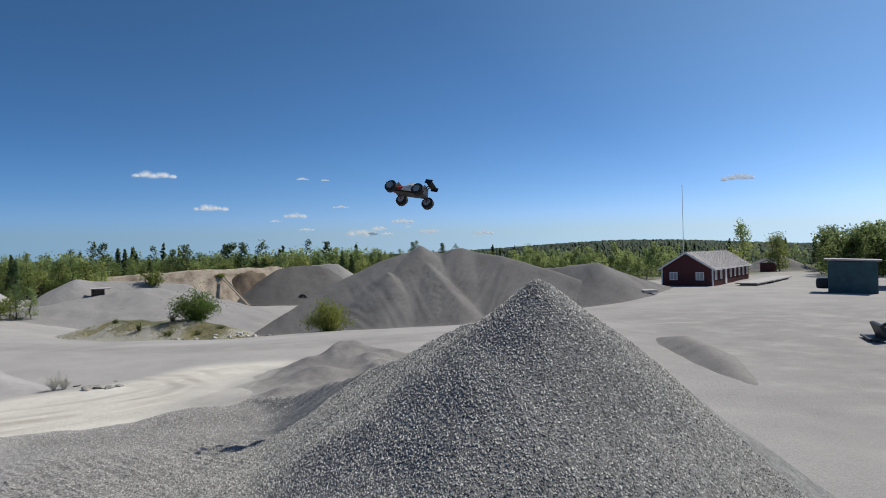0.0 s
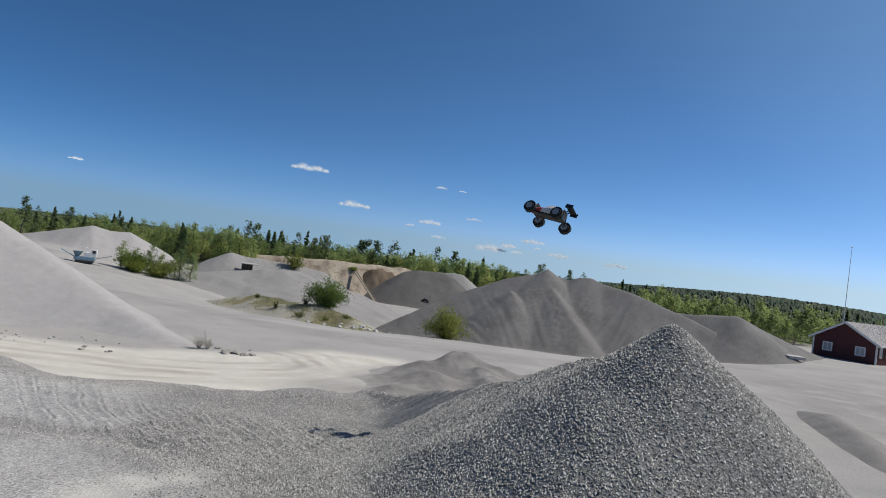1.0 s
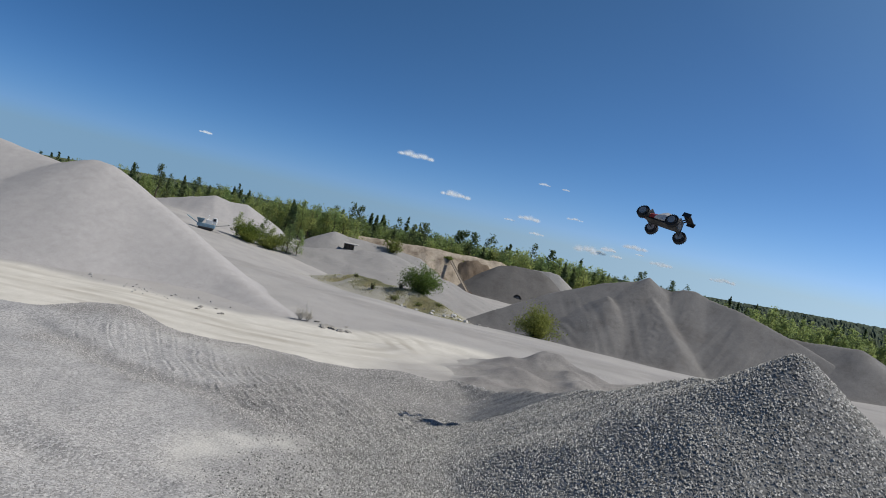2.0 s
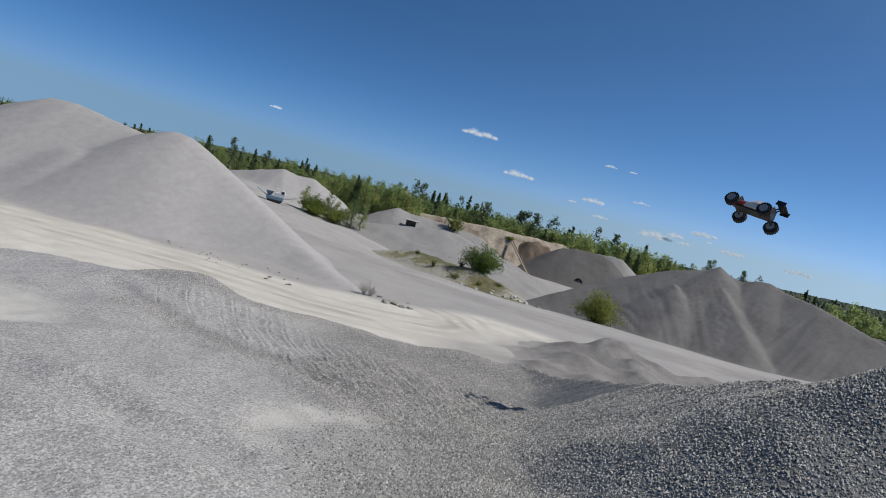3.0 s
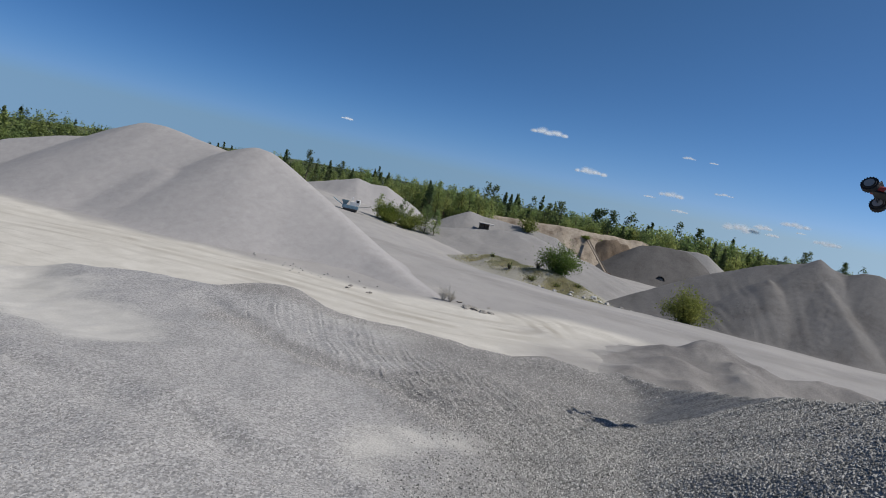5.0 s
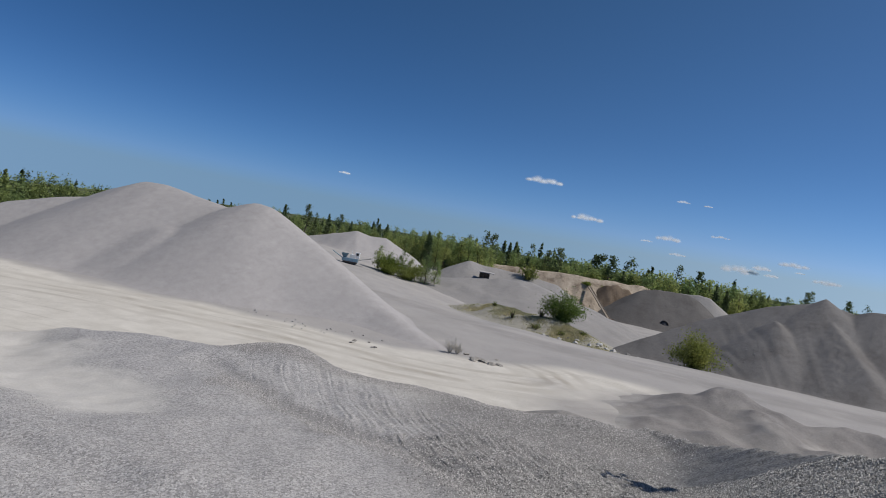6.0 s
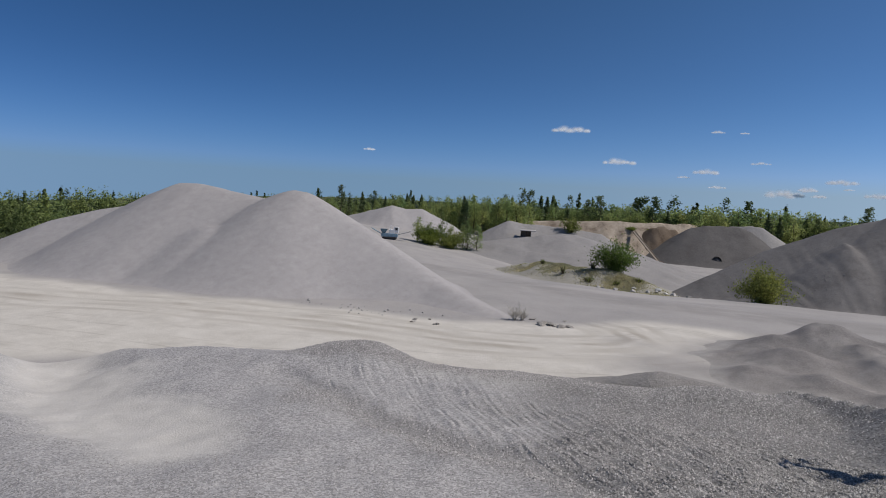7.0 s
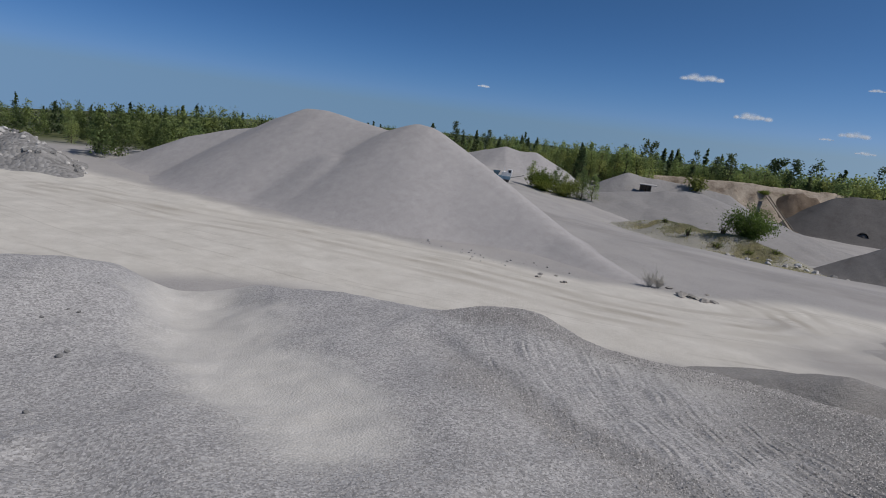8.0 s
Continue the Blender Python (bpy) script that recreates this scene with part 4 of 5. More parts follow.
def far_woods():
    """Wooded country out to the skyline: one low ridge behind another, each a canopy of single tops."""
    r = np.random.default_rng(5)
    verts, faces, n = [], [], 0
    for dist, height, steps, tall in ((260, 0.6, 1500, 2.2), (480, 1.2, 1600, 3.0), (800, 1.6, 1500, 4.0), (1500, 3.0, 1300, 6.0)):
        az = np.radians(np.linspace(-62, 116, steps))
        hill = height * (0.55 + 0.9 * (vnoise(np.degrees(az) / 22, az * 0 + dist, 3) + 0.5)) + (dist / 60) * np.exp(-((np.degrees(az) + 14) / 13) ** 2)
        rows = 9
        for row in range(rows):
            d = dist * (0.9 + 0.025 * row) + r.uniform(-0.008, 0.008, steps) * dist
            up = 0.0 if row == 0 else 0.35 + 0.65 * min(1, row / 5)
            top = -4 - np.tan(np.radians(land_dip(np.degrees(az)) + 0.4 * smooth(46, 58, np.degrees(az)))) * (d - 62) + (hill + 4) * up - 0.65 * r.uniform(0, 1, steps) ** 1.6 * tall * (0 if row == 0 else 1)
            a = az + r.normal(size=steps) * 0.0004
            verts.append(np.stack([-np.sin(a) * d, np.cos(a) * d, top], -1))
        grid = n + np.arange(rows * steps).reshape(rows, steps)
        quads = np.stack([grid[:-1, :-1], grid[:-1, 1:], grid[1:, 1:], grid[1:, :-1]], -1).reshape(-1, 4)
        faces.append(quads[:, [0, 1, 2]])
        faces.append(quads[:, [0, 2, 3]])
        n += rows * steps
    me = mesh_of("far_woods", np.concatenate(verts), np.concatenate(faces), FAR_LEAF)
    return tagged(new("far_woods", me), "far dark green forest out to the skyline", "forest", kind="stuff")


# greyed towards blue: aerial haze is put into the foliage colour
FAR_LEAF = plain_material("far_foliage", (0.078, 0.098, 0.066), 0.9, vary=0.45, scale=0.12)
FAR_LEAF.node_tree.nodes["Principled BSDF"].inputs["Specular IOR Level"].default_value = 0.03
far_woods()


# ---- clouds ----
def cloud_material():
    n = Nodes("fair_weather_cloud")
    at = n.coords()
    attr = n.add("Attribute")
    attr.attribute_name = "vapour"
    ragged = n.mix(0.4, attr.outputs["Color"], n.noise(at, 0.012, 4, 0.55), "OVERLAY")
    fade = n.ramp(ragged, ((0.10, (0, 0, 0)), (0.72, (0.92, 0.92, 0.92))))
    clear = n.add("BsdfTransparent")
    n.bsdf.inputs["Base Color"].default_value = (0.92, 0.95, 0.99, 1)
    n.bsdf.inputs["Specular IOR Level"].default_value = 0.0
    n.bsdf.inputs["Roughness"].default_value = 1.0
    glow = n.add("BsdfTranslucent")
    glow.inputs[0].default_value = (0.84, 0.91, 0.99, 1)
    vapour = n.add("MixShader", Fac=0.35)
    n.link(n.bsdf.outputs[0], vapour.inputs[1])
    n.link(glow.outputs[0], vapour.inputs[2])
    mixer = n.add("MixShader")
    n.link(fade, mixer.inputs[0])
    n.link(clear.outputs[0], mixer.inputs[1])
    n.link(vapour.outputs[0], mixer.inputs[2])
    n.link(mixer.outputs[0], n.out.inputs[0])
    return n.mat


def cloud(az, el, width, seed, thin=0.16):
    """A small flat cloud: a puffed shell of vapour, dense in its humps and torn thin at its rim."""
    r = np.random.default_rng(seed)
    d = 2600
    a, b = radians(az), radians(el)
    w = d * math.tan(radians(width)) / 2
    m, k = 60, 30
    u, v = np.meshgrid(np.linspace(-1.25, 1.25, m), np.linspace(-1, 1, k), indexing="ij")
    dense = np.zeros(u.shape)
    for q in range(7):
        cu = (q - 3) / 3.6 + r.uniform(-0.12, 0.12)
        size = r.uniform(0.22, 0.4) * (1.1 - 0.6 * abs(cu))
        cv = -0.25 + r.uniform(0.0, 0.3) * (1 - abs(cu))
        tall = size * r.uniform(1.0, 1.6)
        dense = np.maximum(dense, np.exp(-((u - cu) / size) ** 2 - ((v - cv) / tall) ** 2 * np.where(v < cv, 3.0, 1.0)) * r.uniform(0.6, 1.0))
    dense = dense * (1 - smooth(0.75, 1.0, np.abs(v))) * (1 - smooth(1.0, 1.22, np.abs(u)))
    verts = np.stack([u * w, 0.9 * w * v - 0.08 * w * dense, v * w * thin * 3.4], -1).reshape(-1, 3)
    idx = np.arange(m * k).reshape(m, k)
    me = mesh_of("cloud", verts, np.stack([idx[:-1, :-1], idx[1:, :-1], idx[1:, 1:], idx[:-1, 1:]], -1).reshape(-1, 4), CLOUD, True)
    att = me.attributes.new("vapour", "FLOAT", "POINT")
    att.data.foreach_set("value", dense.reshape(-1).astype(np.float32))
    ob = new("cloud", me)
    ob.matrix_world = pose(-math.sin(a) * d * math.cos(b), math.cos(a) * d * math.cos(b), d * math.sin(b), 0, 0, az)
    return tagged(ob, "small flat white fair weather cloud", "cloud", group="clouds")


CLOUD = cloud_material()
for k, (az, el, width) in enumerate(((29.2, 7.4, 3.4), (24.6, 4.6, 2.9), (14.4, 7.2, 0.8), (16.2, 2.6, 1.4), (13.0, 4.7, 1.5), (7.1, 3.3, 2.4), (19.0, 3.4, 1.0), (17.2, 3.9, 2.2),
                                     (11.0, 2.2, 3.2), (8.6, 2.1, 1.2), (4.6, 2.3, 2.0), (-0.6, 2.0, 2.0), (6.6, 2.7, 0.8), (48.0, 4.7, 1.2), (16.5, 7.3, 1.2), (-23.3, 6.1, 2.8), (9.5, 2.6, 1.6))):
    cloud(az, el, width * 0.98, 300 + k, 0.17)


# ---- the red house ----
RED = plain_material("red_boards", (0.105, 0.029, 0.027), 0.75, vary=0.3, scale=14)
WHITE = plain_material("white_paint", (0.78, 0.78, 0.76), 0.55, vary=0.08)
ROOFING = plain_material("pale_roof_sheet", (0.43, 0.40, 0.385), 0.6, vary=0.15, scale=2)
PANE = plain_material("window_pane", (0.42, 0.43, 0.42), 0.12, vary=0.2, scale=1)
CONCRETE = plain_material("concrete", (0.44, 0.42, 0.40), 0.9, vary=0.2, scale=3, bump=0.3)


def house(x, y, rz, w, l, eave, ridge):
    """Local x runs across the gable, local y along the house; the near gable is at y = 0."""
    h = empty("house", x, y, 0, rz)
    tagged(h, "single storey red wooden house with white windows and a pale roof", "house")
    for yy, name in ((0.0, "gable_wall"), (l, "gable_wall")):
        bm = bmesh.new()
        v = [bm.verts.new(p) for p in ((0, yy, -0.2), (w, yy, -0.2), (w, yy, eave), (w / 2, yy, ridge - 0.1), (0, yy, eave))]
        f = bm.faces.new(v)
        got = bmesh.ops.extrude_face_region(bm, geom=[f])
        bmesh.ops.translate(bm, vec=(0, 0.18 if yy == 0 else -0.18, 0), verts=[q for q in got["geom"] if isinstance(q, bmesh.types.BMVert)])
        wall = part(name, bm, RED, h)
        for k in np.arange(0.15, w, 0.3):        # cover strips of the board cladding
            top = eave + (ridge - 0.15 - eave) * (1 - abs(k - w / 2) / (w / 2))
            bm = bmesh.new()
            box(bm, (0.05, 0.03, top + 0.1), (k, yy + (-0.015 if yy == 0 else 0.015), top / 2 - 0.05))
            part("cover_strip", bm, RED, wall)
    for xx in (0.09, w - 0.09):
        bm = bmesh.new()
        box(bm, (0.18, l - 0.36, eave + 0.2), (xx, l / 2, eave / 2 - 0.1))
        wall = part("side_wall", bm, RED, h)
        for k in np.arange(0.3, l - 0.2, 0.3):
            bm = bmesh.new()
            box(bm, (0.03, 0.05, eave), (xx + (0.1 if xx > 1 else -0.1), k, eave / 2))
            part("cover_strip", bm, RED, wall)
    for sign in (-1, 1):
        bm = bmesh.new()
        run = w / 2 + 0.45
        ang = math.atan2(ridge - eave, w / 2)
        turn = Matrix.Rotation(sign * ang, 3, "Y")
        box(bm, (run / math.cos(ang), l + 0.9, 0.10), (w / 2 + sign * run / 2, l / 2, ridge + 0.06 - run / 2 * math.tan(ang)), turn)
        roof = part("roof", bm, ROOFING, h)
        for k in np.arange(-0.3, l + 0.4, 0.55):
            bm = bmesh.new()
            box(bm, (run / math.cos(ang), 0.05, 0.04), (w / 2 + sign * run / 2, k, ridge + 0.14 - run / 2 * math.tan(ang)), turn)
            part("roof_rib", bm, ROOFING, roof)
        for yy in (-0.46, l + 0.46):
            bm = bmesh.new()
            box(bm, (run / math.cos(ang), 0.05, 0.22), (w / 2 + sign * run / 2, yy, ridge - 0.02 - run / 2 * math.tan(ang)), turn)
            part("barge_board", bm, WHITE, h, "white barge board")
    for xx in (0.0, w):
        bm = bmesh.new()
        box(bm, (0.16, 0.16, eave), (xx, 0.05, eave / 2))
        part("corner_board", bm, WHITE, h, "white corner board")
        bm = bmesh.new()
        box(bm, (0.04, l + 0.8, 0.2), (xx + (0.44 if xx else -0.44), l / 2, eave - 0.22))
        part("fascia", bm, WHITE, h, "white fascia board")

    def window(at, across, width, height):
        fr = bmesh.new()
        t = 0.12
        for dx, dz, sx, sz in ((0, height / 2, width, t), (0, -height / 2, width, t), (-width / 2, 0, t, height + t), (width / 2, 0, t, height + t), (0, 0, 0.06, height)):
            size = (sx, 0.08, sz) if across else (0.08, sx, sz)
            box(fr, size, (at[0] + (dx if across else 0), at[1] + (0 if across else dx), at[2] + dz))
        win = part("window", fr, WHITE, h, "white window frame")
        bm = bmesh.new()
        box(bm, (width, 0.03, height) if across else (0.03, width, height), at)
        part("pane", bm, PANE, win)

    for k in (0.24, 0.76):
        window((w * k, -0.05, 1.25), True, 0.92, 0.95)
    for k in range(8):
        if k == 2:
            bm = bmesh.new()
            box(bm, (0.08, 0.95, 2.0), (w + 0.04, 1.6 + k * (l - 3) / 7, 1.0))
            door = part("door", bm, WHITE, h, "white door")
            bm = bmesh.new()
            rod(bm, (w + 0.1, 1.25 + k * (l - 3) / 7, 1.0), (w + 0.1, 1.37 + k * (l - 3) / 7, 1.0), 0.02)
            part("handle", bm, ROOFING, door)
        else:
            window((w + 0.05, 1.6 + k * (l - 3) / 7, 1.35), False, 0.8, 1.05)
    return h


house(24.95, 82.0, -34.8, 6.4, 22.0, 2.35, 4.35)
bm = bmesh.new()
rod(bm, (0, 0, -0.3), (0, 0, 13.2), 0.06, 0.025, 10)
bmesh.ops.create_uvsphere(bm, u_segments=10, v_segments=6, radius=0.09, matrix=Matrix.Translation((0, 0, 13.25)))
pole = part("flagpole", bm, WHITE, None)
pole.matrix_world = pose(27.4, 80.6, 0)
tagged(pole, "tall slim white flagpole in front of the house", "flagpole")

bm = bmesh.new()
box(bm, (2.6, 20, 0.16), (0, 0, 0.3), None, 0.03)
ramp = empty("weighbridge", 40.3, 85.6, 0, -38)
tagged(ramp, "long pale concrete weighbridge beside the house", "weighbridge")
part("deck", bm, CONCRETE, ramp)
for k in range(5):
    bm = bmesh.new()
    box(bm, (2.1, 0.6, 0.4), (0, -8.6 + 4.3 * k, 0.04))
    part("footing", bm, CONCRETE, ramp)

TEAL = plain_material("teal_sheet_metal", (0.034, 0.09, 0.105), 0.5, 0.2, 0.35, 1.5)
DARK = plain_material("dark_steel", (0.045, 0.045, 0.05), 0.55, 0.5, 0.4, 3)
bin_ = empty("sheet_metal_booth", 38.6, 63.5, 0, -32)
tagged(bin_, "tall teal sheet metal booth with a flat overhanging roof", "booth")
bm = bmesh.new()
box(bm, (4.2, 3.2, 3.3), (0, 0, 1.65), None, 0.04)
booth_body = part("body", bm, TEAL, bin_)
for k in np.arange(-1.9, 2.0, 0.38):
    bm = bmesh.new()
    box(bm, (0.10, 0.05, 3.1), (k, -1.62, 1.65))
    part("rib", bm, TEAL, booth_body)
bm = bmesh.new()
box(bm, (4.9, 3.8, 0.16), (0, 0, 3.42), Matrix.Rotation(radians(2), 3, "Y"), 0.03)
part("roof", bm, ROOFING, bin_)
bm = bmesh.new()
box(bm, (1.3, 1.2, 1.1), (-2.6, 0.3, 0.95), None, 0.3)
part("hopper", bm, DARK, bin_, "dark steel hopper")

shed = empty("shed", 54.5, 115, 0, -28)
tagged(shed, "small dark shed with a pale roof by the lane", "shed")
bm = bmesh.new()
box(bm, (2.4, 2.2, 1.9), (0, 0, 0.9))
part("wall", bm, RED, shed)
bm = bmesh.new()
box(bm, (1.7, 2.9, 0.1), (-0.68, 0, 2.1), Matrix.Rotation(radians(-24), 3, "Y"))
box(bm, (1.7, 2.9, 0.1), (0.68, 0, 2.1), Matrix.Rotation(radians(24), 3, "Y"))
part("roof", bm, ROOFING, shed)

# ---- bushes, weeds and grass ----
def bush(name, x, y, z, width, height, material, label, seed, leaves=2600, leaf=0.16, category="bush"):
    r = np.random.default_rng(seed)
    b = empty(name, x, y, z)
    tagged(b, label, category)
    bm = bmesh.new()
    cents = []
    stems = 22
    for k in range(stems):
        a = r.uniform(0, 6.28)
        reach = width / 2 * math.sqrt(r.uniform(0.05, 1))
        tip = Vector((math.cos(a) * reach, math.sin(a) * reach * 0.8, height * r.uniform(0.4, 1.0) * (1 - 0.45 * (reach / (width / 2)) ** 2)))
        mid = tip * 0.5 + Vector((0, 0, 0.12 * height))
        rod(bm, (0.12 * math.cos(a), 0.12 * math.sin(a), -0.3), mid, 0.035, 0.022, 5)
        rod(bm, mid, tip, 0.022, 0.006, 4)
        for s in r.uniform(0.12, 1.05, leaves // stems):
            p = np.array(mid.lerp(tip, (s - 0.5) * 2) if s > 0.5 else Vector().lerp(mid, s * 2))
            cents.append(p + r.normal(size=3) * (width * 0.085, width * 0.085, height * 0.09))
    part("stems", bm, BARK, b)["kind"] = "stuff"
    cents = np.array(cents)
    cents[:, 2] = np.maximum(cents[:, 2], 0.02)
    v, f = leaf_cards(cents, r.uniform(0.5, 1.1, len(cents)) * leaf, r, 1.0)
    ob = part_mesh("leaves", round_normals(mesh_of("leaves", v, f, material), cents, np.array((0, 0, 0.3 * height))), b)
    ob["kind"] = "stuff"
    return b


def gz(x, y):
    """Height of the highest land at a place."""
    found = [tree.ray_cast(Vector((x, y, 60)), Vector((0, 0, -1)))[0] for tree in LAND]
    return max((p.z for p in found if p), default=0.0)


SPOT = {k: gz(*k) for k in ((-29.0, 59.4), (-13.8, 54.2), (-57.2, 101.6), (-61.0, 71.0), (-59.0, 72.6), (-63.5, 69.0), (-64.2, 69.0), (-61.2, 73.6), (-33.6, 57.0), (-31.0, 58.6), (-29.8, 55.4), (-73.6, 98.5), (-38.5, 61.0), (-25.6, 57.4), (-27.0, 55.6))}
bush("willow_bush", -29.0, 59.4, SPOT[-29.0, 59.4], 4.6, 3.6, BUSH_LEAF, "dense dark green willow bush on the weedy bank", 1, 7000, 0.16)
bush("willow_bush", -13.8, 54.2, SPOT[-13.8, 54.2], 4.4, 3.2, PALE_LEAF, "yellow green willow bush at the foot of the dark pile", 2, 7000, 0.15)
bush("willow_bush", -57.2, 101.6, SPOT[-57.2, 101.6], 4.0, 3.0, PALE_LEAF, "yellow green bush on the pit's far rim", 3, 1400, 0.3)
for k, (x, y) in enumerate(((-61.0, 71.0), (-63.5, 69.0), (-64.2, 69.0))):
    bush("willow_bush", x, y, SPOT[x, y], (5.6, 4.8, 3.6)[k], (3.0, 2.8, 3.2)[k], PALE_LEAF if k == 0 else BUSH_LEAF, "green bush beside the distant machine", 10 + k, 4200, 0.2)
for k, (x, y, tall) in enumerate(((-59.0, 72.6, 4.4), (-60.2, 73.0, 3.6), (-57.8, 73.6, 4.0), (-62.4, 70.6, 4.2), (-65.4, 68.4, 3.8), (-61.6, 71.8, 3.4))):
    tagged(plant("birch" if k % 3 else "alder", k % 3, x, y, tall / ((6 if k % 3 else 7) + k % 3), 70 * k, gz(x, y)), "young bushy birch beside the distant machine", group="young trees by the machine")
for k, (x, y) in enumerate(((-33.6, 57.0), (-31.0, 58.6), (-29.8, 55.4), (-38.5, 61.0), (-25.6, 57.4), (-27.0, 55.6))):
    bush("weed_clump", x, y, SPOT[x, y] - 0.05, (1.2, 1.4, 1.6, 0.9, 1.3, 1.0)[k], (1.0, 1.1, 0.8, 0.7, 0.6, 0.6)[k], PALE_LEAF if k % 2 else BUSH_LEAF, "low green weeds on the earth bank", 20 + k, 140, 0.13, "weeds")

bush("scrub", -52.4, 129.2, gz(-52.4, 129.2) - 0.2, 3.4, 1.0, BUSH_LEAF, "low dark scrub growing on the sand bank", 41, 1500, 0.2)
bush("scrub", -55.8, 126.2, gz(-55.8, 126.2) - 0.2, 2.6, 0.9, BUSH_LEAF, "low dark scrub growing on the sand bank", 42, 1100, 0.2)
DRY = plain_material("dry_stalks", (0.56, 0.525, 0.46), 0.9, vary=0.2)


def grass_tufts():
    """Thin grass over the weedy bank, one blade a triangle."""
    r = np.random.default_rng(9)
    n = 40000
    u = r.uniform(0, 1, n)
    x = -41.0 + 17.5 * u + r.normal(size=n) * 1.4
    y = 63.2 - 3.0 * u - 4.2 * u * u - 3.4 * r.uniform(-0.3, 1, n) + r.normal(size=n) * 1.0
    keep = fbm(x, y, 2.4, 3, 99) + 0.16 * r.normal(size=n) > -0.1 + 0.1 * (1 - u)
    x, y = x[keep], y[keep]
    z = np.array([gz(a, b) for a, b in zip(x, y)])
    h = r.uniform(0.06, 0.24, len(x))
    a = r.uniform(0, 6.28, len(x))
    w = 0.045
    base = np.stack([x, y, z - 0.04], -1)
    side = np.stack([np.cos(a) * w, np.sin(a) * w, 0 * a], -1)
    tip = base + np.stack([r.normal(size=len(x)) * 0.12, r.normal(size=len(x)) * 0.12, h], -1)
    v = np.stack([base - side, base + side, tip], 1).reshape(-1, 3)
    me = mesh_of("grass", v, np.arange(len(v)).reshape(-1, 3), PALE_GRASS)
    tagged(new("grass", me), "thin yellow green grass on the earth bank", "grass", kind="stuff")


PALE_GRASS = leaf_material("thin_grass", (0.47, 0.45, 0.34), 0.3)
grass_tufts()


def dry_weed(x, y, h, seed):
    r = np.random.default_rng(seed)
    z = gz(x, y)
    w = empty("dry_weed", x, y, z)
    tagged(w, "dry grey weed standing beside the dirt road", "weeds")
    bm = bmesh.new()
    for k in range(34):
        a = r.uniform(0, 6.28)
        tip = Vector((math.cos(a) * r.uniform(0.1, 0.6) * h, math.sin(a) * r.uniform(0.1, 0.6) * h, h * r.uniform(0.45, 1)))
        rod(bm, (0, 0, -0.05), tip, 0.005, 0.003, 4)
        for s in r.uniform(0.4, 1, 5):
            p = tip * s
            rod(bm, p, p + Vector(r.normal(size=3) * 0.12) + Vector((0, 0, 0.1)), 0.005, 0.003, 3)
    part("stalks", bm, DRY, w)["kind"] = "stuff"


# ---- loose stones ----
def boulder(name, x, y, size, material, label, seed, group="", flat=0.7, category="stone"):
    r = np.random.default_rng(seed)
    bm = bmesh.new()
    bmesh.ops.create_icosphere(bm, subdivisions=2, radius=0.5)
    cut = r.normal(size=(11, 3))
    for v in bm.verts:
        for c in cut:
            c = c / np.linalg.norm(c)
            over = float(np.dot(v.co, c)) - 0.31
            if over > 0:
                v.co -= Vector(c) * over
        v.co += Vector(r.normal(size=3) * 0.02)
    for v in bm.verts:
        v.co = Vector((v.co.x * size * r.uniform(1.0, 1.05), v.co.y * size * 0.8, v.co.z * size * flat))
    ob = part(name, bm, material, None)
    ob.matrix_world = pose(x, y, gz(x, y) + size * flat * 0.18, r.uniform(-15, 15), r.uniform(-15, 15), r.uniform(0, 360))
    return tagged(ob, label, category, group)


PALE_ROCK = plain_material("pale_rock", (0.52, 0.50, 0.47), 0.9, vary=0.3, scale=4, bump=0.6)
WHITE_ROCK = plain_material("white_rock", (0.74, 0.73, 0.70), 0.85, vary=0.2, scale=3, bump=0.5)
SCREE_ROCK = plain_material("scree_rock", (0.36, 0.348, 0.334), 0.9, vary=0.3, scale=5, bump=0.6)
GREY_ROCK = plain_material("grey_rock", (0.23, 0.225, 0.215), 0.9, vary=0.4, scale=5, bump=0.7)
CLOD_EARTH = plain_material("dry_earth", (0.34, 0.317, 0.285), 0.95, vary=0.35, scale=6, bump=0.8)
CLODS = ((-15.0, 22.6), (-18.4, 18.6))
dry_weed(-16.4, 22.0, 0.55, 1)
dry_weed(-16.15, 22.2, 0.4, 2)
r = np.random.default_rng(14)
for k in range(14):     # stones at the mouth of the pit
    u = k / 13
    boulder("stone", -27.5 + 7.0 * u + r.normal() * 0.3, 53.8 + 5.0 * u * u + r.normal() * 0.5, r.uniform(0.35, 0.95), PALE_ROCK if k % 3 else GREY_ROCK, "pale broken stone at the foot of the weedy bank", 50 + k, "stones by the bank")
for k in range(36):     # coarse stones below the dark pile
    boulder("stone", -11.0 + r.normal() * 2.2, 60.4 + r.normal() * 1.5, r.uniform(0.05, 0.15), SCREE_ROCK, "dark coarse stone at the foot of the gravel pile", 250 + k, "stones below the dark pile")
for k in range(16):      # stones and clods beside the road
    x, y = CLODS[0] if k < 11 else CLODS[1]
    boulder("stone", x + r.normal() * 0.55, y + r.normal() * 0.35, r.uniform(0.15, 0.6), CLOD_EARTH, "pale dusty clod beside the dirt road", 70 + k, "clods by the road", 0.34)
boulder("stone", -23.2, 56.6, 0.7, WHITE_ROCK, "white angular stone at the mouth of the pit", 301)
boulder("stone", -22.5, 56.5, 0.5, WHITE_ROCK, "white angular stone at the mouth of the pit", 302)
